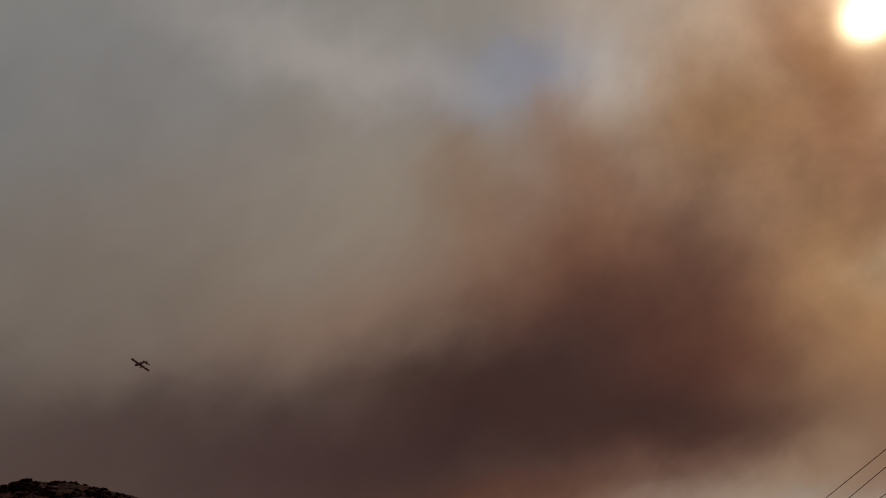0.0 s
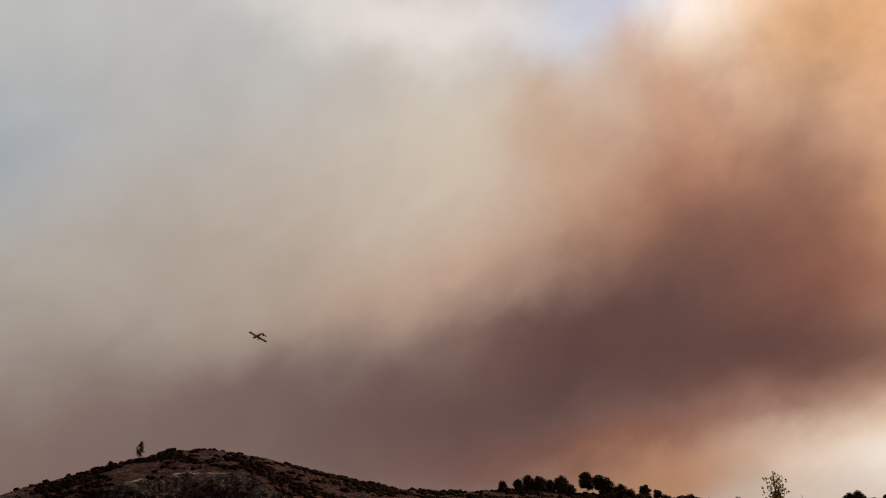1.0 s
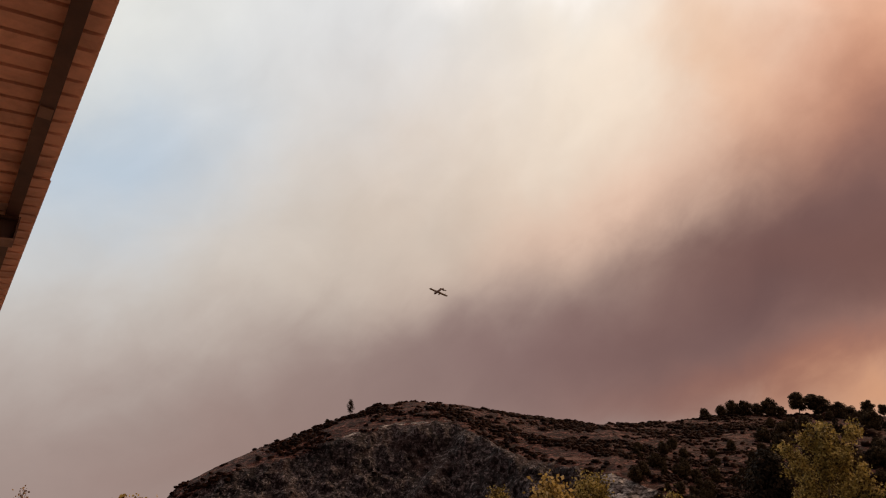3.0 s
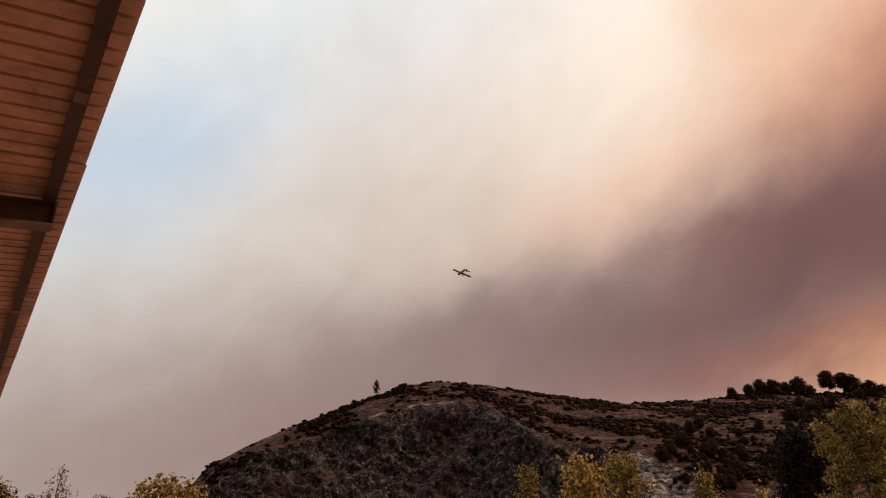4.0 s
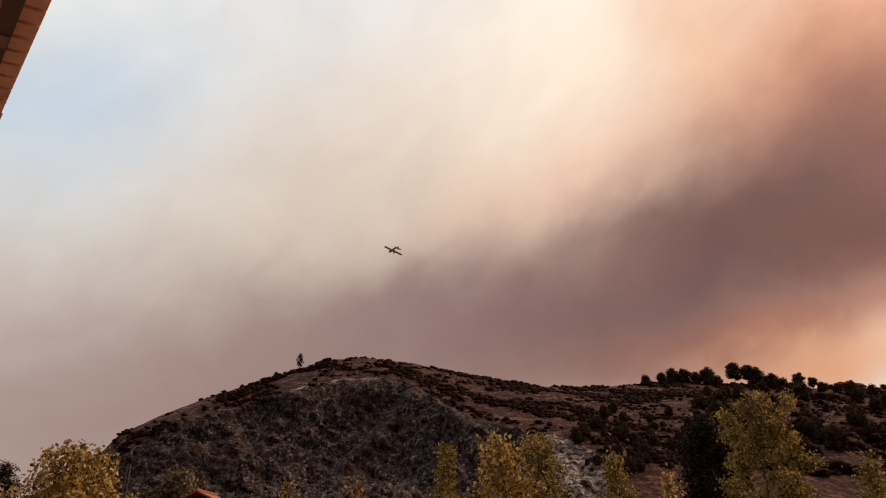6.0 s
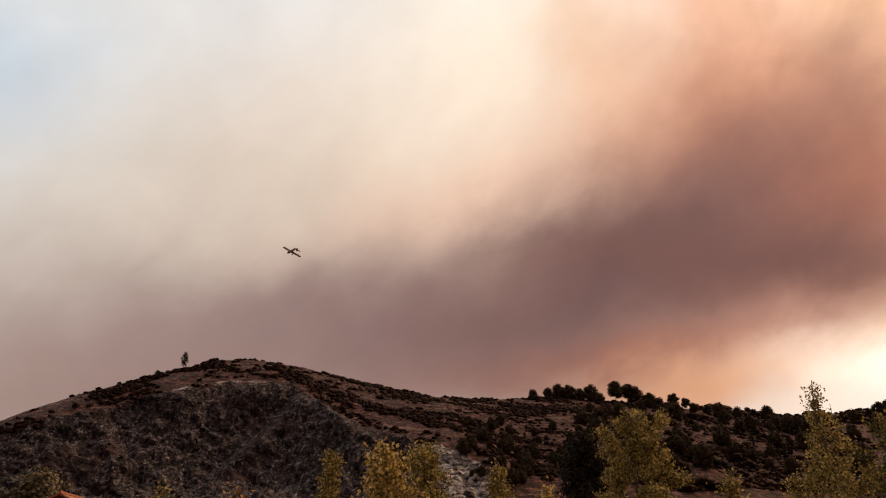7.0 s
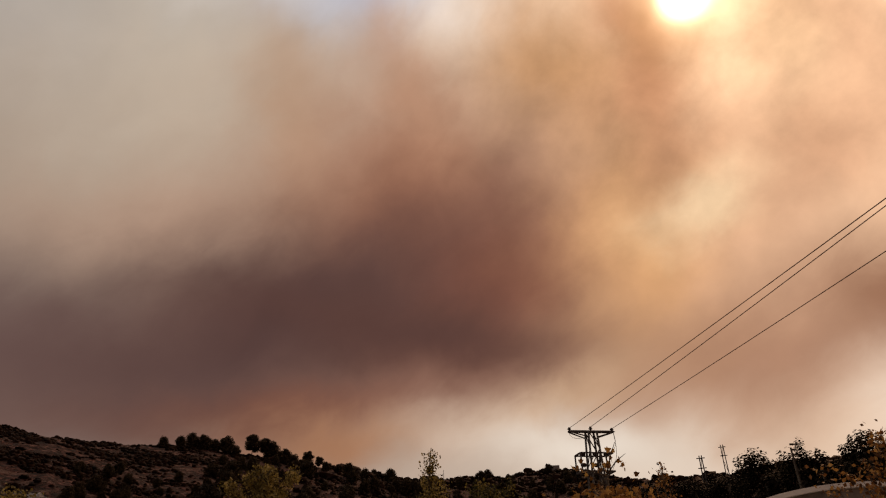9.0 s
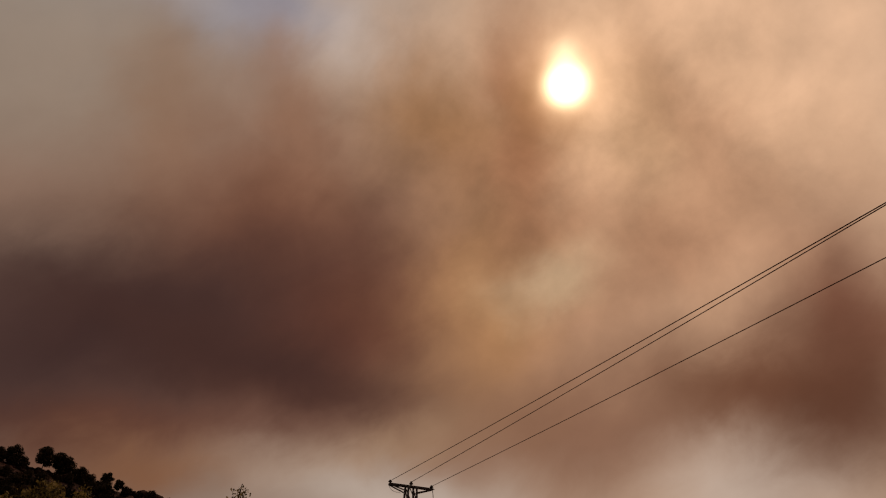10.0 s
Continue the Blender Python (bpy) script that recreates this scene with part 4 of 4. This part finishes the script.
def scrub():
    """Low rounded shrubs over the slopes: too many to count."""
    rng = np.random.default_rng(9)
    n = 60000
    az = rng.uniform(-42, 64, n)
    rr = np.interp(az, DIST_AZ, DIST_R)
    r = rr * (1.004 - 0.45 * rng.random(n) ** 1.4)
    h, rocky, pale = land_height(az, r, True)
    keep = (rng.random(n) > rocky * 0.96) & (rng.random(n) > pale * 1.1)
    az, r, h = az[keep], r[keep], h[keep]
    x, y = r * np.sin(np.radians(az)), r * np.cos(np.radians(az))
    clump = value_noise(x / 16 + h / 9, y / 16, 50) + 0.7 * value_noise(x / 5, y / 5 + h / 4, 51)
    keep = clump + rng.uniform(-0.35, 0.35, len(x)) > -0.05
    x, y, h, r, clump = x[keep], y[keep], h[keep], r[keep], clump[keep]
    m = len(x)
    size = (0.32 + 1.15 * rng.random(m) ** 2.4 + 0.25 * np.clip(clump, 0, 1)) * (0.75 + r / 1400)
    wooded = smooth01((np.degrees(np.arctan2(x, y)) - 6) / 5) * (rng.random(m) < 0.13)
    size *= 1 + 1.6 * wooded
    # a dome of three ragged rings and a tip
    ring, dome = 7, []
    for up, wide in ((-0.25, 0.85), (0.30, 1.0), (0.75, 0.66)):
        dome += [(wide * math.cos(2 * math.pi * (k + up) / ring), wide * math.sin(2 * math.pi * (k + up) / ring), up) for k in range(ring)]
    dome = np.array(dome + [(0, 0, 1.0)])
    v = dome[None] * rng.uniform(0.62, 1.25, (m, len(dome), 1)) * size[:, None, None] * np.array([1.1, 1.1, 0.85])
    v += np.stack([x, y, h], 1)[:, None, :]
    tri = []
    for j in range(2):
        for k in range(ring):
            p, q = j * ring + k, j * ring + (k + 1) % ring
            tri += [(p, q, q + ring), (p, q + ring, p + ring)]
    tri += [(2 * ring + k, 2 * ring + (k + 1) % ring, 3 * ring) for k in range(ring)]
    faces = (np.arange(m)[:, None, None] * len(dome) + np.array(tri)[None]).reshape(-1, 3)
    me = bpy.data.meshes.new("scrub")
    me.vertices.add(m * len(dome))
    me.vertices.foreach_set("co", v.reshape(-1))
    me.loops.add(faces.size)
    me.loops.foreach_set("vertex_index", faces.ravel())
    me.polygons.add(len(faces))
    me.polygons.foreach_set("loop_start", np.arange(len(faces)) * 3)
    me.update(calc_edges=True)
    me.materials.append(SCRUB_LEAF)
    tagged(new("scrub", me), "low dark dry shrubs covering the slopes", "scrub", kind="stuff")


scrub()


# ---------------------------------------------------------------- power line
PYLON_AZ, PYLON_D = 35.3, 50.0
LINE = Vector((-8.4, -36.0, 0)).normalized()
CROSS = Vector((-LINE.y, LINE.x, 0))


def pylon():
    foot = at(PYLON_AZ, PYLON_D)
    foot.z = ground_at(PYLON_AZ, PYLON_D)
    tower = tagged(new("pylon"), "dark steel lattice pylon with a single crossarm and switchgear", "pylon")
    tower.location = foot
    H = rise(PYLON_D, 13.15) - foot.z
    X, Y, Z = CROSS, LINE, Vector((0, 0, 1))

    def half(z):
        return 0.30 + 0.55 * (1 - z / H)

    def corner(sx, sy, z):
        return X * sx * half(z) + Y * sy * half(z) + Z * z

    for sx in (-1, 1):
        for sy in (-1, 1):
            bm = bmesh.new()
            beam(bm, corner(sx, sy, -0.2), corner(sx, sy, H), 0.11)
            part("leg", bm, STEEL, tower)
    steps = 11
    for k in range(steps):
        z0, z1 = H * k / steps, H * (k + 1) / steps
        s = 1 if k % 2 else -1
        for sx in (-1, 1):
            bm = bmesh.new()
            beam(bm, corner(sx, -s, z0), corner(sx, s, z1), 0.055)
            part("brace", bm, STEEL, tower)
            bm = bmesh.new()
            beam(bm, corner(-s, sx, z0), corner(s, sx, z1), 0.055)
            part("brace", bm, STEEL, tower)
    bm = bmesh.new()
    for sy in (-1, 1):
        beam(bm, X * -1.62 + Z * H + Y * sy * 0.12, X * 1.62 + Z * H + Y * sy * 0.12, 0.09, 0.12)
        for sx in (-1, 1):
            beam(bm, X * sx * 1.6 + Z * (H - 0.03) + Y * sy * 0.12, X * sx * half(H) + Z * (H - 0.42) + Y * sy * half(H), 0.07)
    for k in range(-4, 5):
        beam(bm, X * k * 0.38 + Z * H - Y * 0.12, X * (k * 0.38 + 0.19) + Z * H + Y * 0.12, 0.05)
    arm = part("crossarm", bm, STEEL, tower)
    for sx in (-1, 0, 1):
        v, f = [], []
        c = X * sx * 1.55 + Z * (H + 0.06)
        top = 0.30 if sx == 0 else 0.22
        pts = [c, c + Z * top * 0.3, c + Z * top * 0.35, c + Z * top * 0.6, c + Z * top * 0.65, c + Z * top]
        tube(v, f, pts, [0.06, 0.06, 0.13, 0.13, 0.10, 0.06], 8)
        part("insulator", mesh_of("insulator", v, f, CERAMIC), CERAMIC, arm)
    # switchgear frame under the crossarm
    bm = bmesh.new()
    for z in (H - 1.55, H - 2.75):
        for sy in (-1, 1):
            beam(bm, X * -1.15 + Y * sy * 0.55 + Z * z, X * 1.15 + Y * sy * 0.55 + Z * z, 0.09)
        for sx in (-1, 1):
            beam(bm, X * sx * 1.15 - Y * 0.55 + Z * z, X * sx * 1.15 + Y * 0.55 + Z * z, 0.09)
    for sx, sy in ((-1, -1), (-1, 1), (0.55, -1), (0.55, 1)):
        beam(bm, X * sx * 1.15 + Y * sy * 0.55 + Z * (H - 1.55), X * sx * 1.15 + Y * sy * 0.55 + Z * (H - 2.75), 0.08)
    gear = part("switch_frame", bm, STEEL, tower)
    for z in (H - 1.40, H - 2.15, H - 2.62):
        for x in (-0.6, 0.35, 1.15):
            v, f = [], []
            c = X * x - Y * 0.55 + Z * z
            tube(v, f, [c - X * 0.2, c - X * 0.12, c + X * 0.12, c + X * 0.2], [0.07, 0.15, 0.15, 0.07], 8)
            part("switch", mesh_of("switch", v, f, CERAMIC), CERAMIC, gear)
    # slack jumper leads
    for sx, bow in ((-1, 0.5), (1, 1.5), (1, 2.6)):
        v, f = [], []
        a, b = X * sx * 1.6 + Z * (H + 0.15), X * sx * (0.75 if sx < 0 else 1.2) + Z * (H - bow)
        pts = [a.lerp(b, k / 8) + X * sx * 0.28 * math.sin(math.pi * k / 8) - Z * 0.18 * math.sin(math.pi * k / 8) for k in range(9)]
        tube(v, f, pts, [0.014] * 9, 5)
        part("jumper_lead", mesh_of("jumper_lead", v, f, WIRE), WIRE, tower)
    return foot, H, X


FOOT, PY_H, PY_X = pylon()
for sx, lift, far in ((-1, 0.22, -0.13), (0, 0.32, 0.76), (1, 0.22, 0.20)):
    a = FOOT + PY_X * sx * 1.55 + Vector((0, 0, PY_H + lift))
    v, f, pts = [], [], []
    for k in range(41):
        w = k / 40
        pts.append(a + LINE * 90 * w + Vector((0, 0, min(1, w * 2.4) * far - 1.0 * 4 * w * (1 - w) * 0.35)))
    tube(v, f, pts, [0.019] * 41, 5)
    wire = new("power_wire", mesh_of("power_wire", v, f, WIRE, True))
    tagged(wire, "dark overhead wire strung from the pylon crossarm", "power wire", "wires of the power line")


def lattice_mast(label, az, dist, top_el, width, lean=0.0):
    base = at(az, dist)
    base.z = ground_at(az, dist)
    tall = rise(dist, top_el) - base.z
    mast = tagged(new("lattice_mast"), label, "mast")
    mast.location = base
    right = Vector((math.cos(radians(az)), -math.sin(radians(az)), 0))
    deep = Vector((right.y, -right.x, 0))
    tip = right * lean * tall
    bm = bmesh.new()
    for sx in (-1, 1):
        for sy in (-1, 1):
            beam(bm, (right * sx + deep * sy) * width + Vector((0, 0, -0.3)), (right * sx + deep * sy) * width * 0.35 + tip + Vector((0, 0, tall)), 0.09)
    for k in range(12):
        w0, w1 = k / 12, (k + 1) / 12
        s = 1 if k % 2 else -1
        q = lambda sx, w: (right * sx - deep) * width * (1 - 0.65 * w) + tip * w + Vector((0, 0, tall * w))
        beam(bm, q(-s, w0), q(s, w1), 0.06)
    part("tower", bm, STEEL, mast)
    for drop in (0.3, 1.5):
        bm = bmesh.new()
        beam(bm, tip - right * 0.5 + Vector((0, 0, tall - drop)), tip + right * 0.5 + Vector((0, 0, tall - drop)), 0.10)
        part("crossarm", bm, STEEL, mast)


lattice_mast("thin steel lattice mast rising above the trees", 44.75, 110, 11.3, 0.45)
lattice_mast("short steel lattice mast half hidden by trees", 43.1, 95, 10.7, 0.40)
lattice_mast("pale lattice mast at the foot of the rock", -37.6, 70, 6.1, 0.28)


def thin_mast():
    az, d = 23.4, 500
    base = at(az, d, ground_at(az, d))
    mast = tagged(new("antenna_mast"), "thin distant antenna mast on the ridge", "mast")
    mast.location = base
    v, f = [], []
    tube(v, f, [Vector((0, 0, -1)), Vector((0, 0, rise(d, 10.9) - base.z))], [0.25, 0.12], 6)
    part("pole", mesh_of("pole", v, f, STEEL), STEEL, mast)


thin_mast()


# ---------------------------------------------------------------- arched hall, small house and ruin on the ridge
def hall():
    az, d = 52.1, 27.0
    wide, high, spring, deep = 9.2, rise(27.0, 7.85), 3.4, 16.0
    mid = at(az, d)
    mid.z = ground_at(az, d)
    hall_ob = tagged(new("hall"), "low industrial hall with a pale arched metal roof", "hall")
    yaw = radians(-az + 6)
    hall_ob.matrix_basis = Matrix.LocRotScale(mid, Euler((0, 0, yaw)), None)
    n = 28
    arc = [(-wide / 2 + wide * k / n, spring + (high - spring) * math.sqrt(max(0, 1 - (2 * k / n - 1) ** 2)) ** 0.9) for k in range(n + 1)]
    bm = bmesh.new()
    rings = []
    for y, t in ((-0.25, 0), (-0.25, 0.16), (deep, 0.16), (deep, 0)):
        rings.append([bm.verts.new((x * (1 + (0.012 if t else 0)), y, z + t - 0.16)) for x, z in arc])
    for a in range(4):
        for k in range(n):
            bm.faces.new((rings[a][k], rings[a][k + 1], rings[(a + 1) % 4][k + 1], rings[(a + 1) % 4][k]))
    roof = part("roof", bm, ROOF_METAL, hall_ob, "pale arched metal roof")
    for k in range(6):
        bm = bmesh.new()
        y = 1.2 + k * 2.5
        for j in range(n):
            beam(bm, (arc[j][0], y, arc[j][1] + 0.03), (arc[j + 1][0], y, arc[j + 1][1] + 0.03), 0.05, 0.05, (0, 1, 0))
        part("roof_rib", bm, ROOF_METAL, roof)
    bm = bmesh.new()
    for y in (0.0, deep - 0.2):
        lo = [bm.verts.new((x, y + e, z - 0.17)) for e in (0, 0.2) for x, z in arc]
        bt = [bm.verts.new((x, y + e, -0.2)) for e in (0, 0.2) for x, z in arc]
        m = n + 1
        for k in range(n):
            bm.faces.new((lo[k], lo[k + 1], bt[k + 1], bt[k]))
            bm.faces.new((lo[m + k + 1], lo[m + k], bt[m + k], bt[m + k + 1]))
    beam(bm, (-wide / 2 + 0.1, 0.1, spring / 2 - 0.2), (-wide / 2 + 0.1, deep - 0.1, spring / 2 - 0.2), 0.2, spring)
    beam(bm, (wide / 2 - 0.1, 0.1, spring / 2 - 0.2), (wide / 2 - 0.1, deep - 0.1, spring / 2 - 0.2), 0.2, spring)
    part("wall", bm, WALL_METAL, hall_ob, "dull sheet-clad wall")
    for x in (-3.1, -1.9, 0.2, 2.2):
        bm = bmesh.new()
        z = spring + (high - spring) * math.sqrt(1 - (2 * x / wide) ** 2) - 0.5
        beam(bm, (x, -0.03, -0.1), (x, -0.03, z), 0.12, 0.06, (0, 1, 0))
        part("post", bm, GIRDER, hall_ob)


hall()


def small_house():
    az, d = -32.0, 46.0
    mid = at(az, d)
    mid.z = ground_at(az, d)
    house = tagged(new("house"), "small rendered house with an orange clay-tile roof", "house")
    house.matrix_basis = Matrix.LocRotScale(mid, Euler((0, 0, radians(-az + 72))), None)
    eave, ridge = rise(d, 3.0) - mid.z, rise(d, 4.25) - mid.z
    bm = bmesh.new()
    for a, b in (((-1.5, -2), (1.5, -2)), ((-1.5, 2), (1.5, 2)), ((-1.5, -1.9), (-1.5, 1.9)), ((1.5, -1.9), (1.5, 1.9))):
        beam(bm, (*a, eave / 2 - 0.1), (*b, eave / 2 - 0.1), 0.22, eave + 0.2)
    part("wall", bm, RENDERED, house)
    bm = bmesh.new()
    for s in (-1, 1):
        vs = [bm.verts.new((x, s * y, z + t)) for t in (0, 0.08) for x, y, z in ((-1.8, 2.4, eave - 0.08), (1.8, 2.4, eave - 0.08), (1.8, 0, ridge), (-1.8, 0, ridge))]
        for q in ((0, 1, 2, 3), (7, 6, 5, 4), (0, 4, 5, 1), (1, 5, 6, 2), (2, 6, 7, 3), (3, 7, 4, 0)):
            bm.faces.new([vs[i] for i in q])
    roof = part("roof", bm, TERRACOTTA, house, "orange clay tiles")
    v, f = [], []
    tube(v, f, [Vector((-0.4, 0, 0)), Vector((0.4, 0, 0))], [0.10, 0.085], 6)
    me = mesh_of("ridge_tile", v, f, TERRACOTTA)
    for k in range(5):
        t = new("ridge_tile", me)
        t.parent = roof
        t.location = (-1.5 + k * 0.75, 0, ridge + 0.09)


small_house()


def ridge_hut(az, label, wide, tall):
    d = ridge_dist(az) - 6
    mid = at(az, d)
    mid.z = ground_at(az, d) - 0.5
    hut = tagged(new("ruin"), label, "ruin")
    hut.matrix_basis = Matrix.LocRotScale(mid, Euler((0, 0, radians(-az))), None)
    bm = bmesh.new()
    beam(bm, (-wide / 2, -2, tall / 2), (wide / 2, -2, tall / 2), 0.5, tall)
    beam(bm, (-wide / 2, 2, tall / 2 - 0.4), (wide / 2, 2, tall / 2 - 0.4), 0.5, tall - 0.8)
    beam(bm, (-wide / 2 + 0.3, -1.7, tall / 2 - 0.3), (-wide / 2 + 0.3, 1.7, tall / 2 - 0.3), 0.5, tall - 0.5)
    beam(bm, (wide / 2 - 0.3, -1.7, tall / 2 - 0.3), (wide / 2 - 0.3, 1.7, tall / 2 - 0.3), 0.5, tall - 0.5)
    part("wall", bm, CONCRETE, hut)


ridge_hut(32.1, "low ruined stone hut on the far ridge", 9.0, 5.0)


# ---------------------------------------------------------------- the water-bombing aeroplane
def aeroplane():
    az, el, d = -18.8, 23.7, 900.0
    plane = tagged(new("aeroplane"), "red and yellow twin-engined flying boat, banked in flight", "aeroplane")
    span, length = 28.6, 19.8
    right = Vector((math.cos(radians(az)), -math.sin(radians(az)), 0))
    # nose towards the viewer and to the left, the far wing raised
    view = at(az, 1.0, math.tan(radians(el))).normalized()
    top = right.cross(view).normalized()
    wing_way = (right * 0.80 - top * 0.36 - view * 0.53).normalized()
    tail_way = (right * 0.66 + top * 0.46 + view * 0.62)
    tail_way = (tail_way - wing_way * tail_way.dot(wing_way)).normalized()
    lift = tail_way.cross(wing_way)
    turn = Matrix((tail_way, wing_way, lift)).transposed().to_4x4()
    plane.matrix_basis = Matrix.Translation(at(az, d * math.cos(radians(el)), rise(d * math.cos(radians(el)), el))) @ turn

    def body(name, pts, mat, parent, sides=12, flat=1.0):
        bm = bmesh.new()
        rings = []
        for x, z, r in pts:
            rings.append([bm.verts.new((x, r * flat * math.cos(2 * math.pi * k / sides), z + r * math.sin(2 * math.pi * k / sides))) for k in range(sides)])
        for a, b in zip(rings, rings[1:]):
            for k in range(sides):
                bm.faces.new((a[k], a[(k + 1) % sides], b[(k + 1) % sides], b[k]))
        bm.faces.new(rings[0])
        bm.faces.new(rings[-1])
        return part(name, bm, mat, parent, smooth=True)

    def wing(name, root, tip, c0, c1, thick, mat, parent):
        bm = bmesh.new()
        prof = ((0.5, 0), (0.3, 0.5), (-0.1, 0.5), (-0.5, 0), (-0.1, -0.35), (0.3, -0.4))
        up = (Vector(tip) - Vector(root)).cross(Vector((1, 0, 0))).normalized()
        rows = [[bm.verts.new(Vector(p) + Vector((-a * c, 0, 0)) + up * b * thick * c) for a, b in prof] for p, c in ((root, c0), (tip, c1))]
        for k in range(6):
            bm.faces.new((rows[0][k], rows[0][(k + 1) % 6], rows[1][(k + 1) % 6], rows[1][k]))
        bm.faces.new(rows[0])
        bm.faces.new(rows[1])
        return part(name, bm, mat, parent)

    fus = body("fuselage", ((-9.5, 0.0, 0.25), (-8.6, 0.0, 0.9), (-6.5, 0.15, 1.35), (-2, 0.2, 1.5), (2, 0.3, 1.4), (6, 0.9, 0.85), (10, 1.6, 0.3)), AIR_DARK, plane)
    body("cockpit_window", ((-7.2, 1.0, 0.25), (-6.6, 1.2, 0.5), (-5.8, 1.2, 0.5)), DARK_GLASS, fus)
    for s in (-1, 1):
        w = wing("wing", (-1.2, 0, 1.9), (-1.0, s * span / 2, 2.1), 3.9, 3.0, 0.16, AIR_PALE, plane)
        eng = body("engine", ((-4.6, 2.4, 0.35), (-4.1, 2.4, 0.62), (-2.0, 2.3, 0.65), (0.6, 2.1, 0.25)), AIR_DARK, plane)
        eng.location = (0, s * 3.4, 0)
        bm = bmesh.new()
        for k in range(4):
            a = math.pi / 4 + k * math.pi / 2
            beam(bm, (-4.7, 0, 2.4), (-4.7, 1.9 * math.cos(a), 2.4 + 1.9 * math.sin(a)), 0.22, 0.05, (1, 0, 0))
        part("propeller", bm, DARK_GLASS, eng)
        fl = body("float", ((-2.6, 0.3, 0.1), (-1.8, 0.2, 0.35), (0.6, 0.3, 0.12)), AIR_DARK, plane)
        fl.location = (0, s * 11.2, 0)
        bm = bmesh.new()
        beam(bm, (-1.2, s * 11.2, 0.4), (-1.2, s * 11.2, 1.9), 0.25, 0.15, (1, 0, 0))
        part("strut", bm, AIR_DARK, plane)
        wing("tailplane", (8.6, 0, 3.4), (8.9, s * 5.2, 3.5), 2.3, 1.7, 0.13, AIR_PALE, plane)
    wing("fin", (8.0, 0, 1.4), (9.6, 0, 6.0), 3.8, 2.2, 0.12, AIR_DARK, plane)


aeroplane()
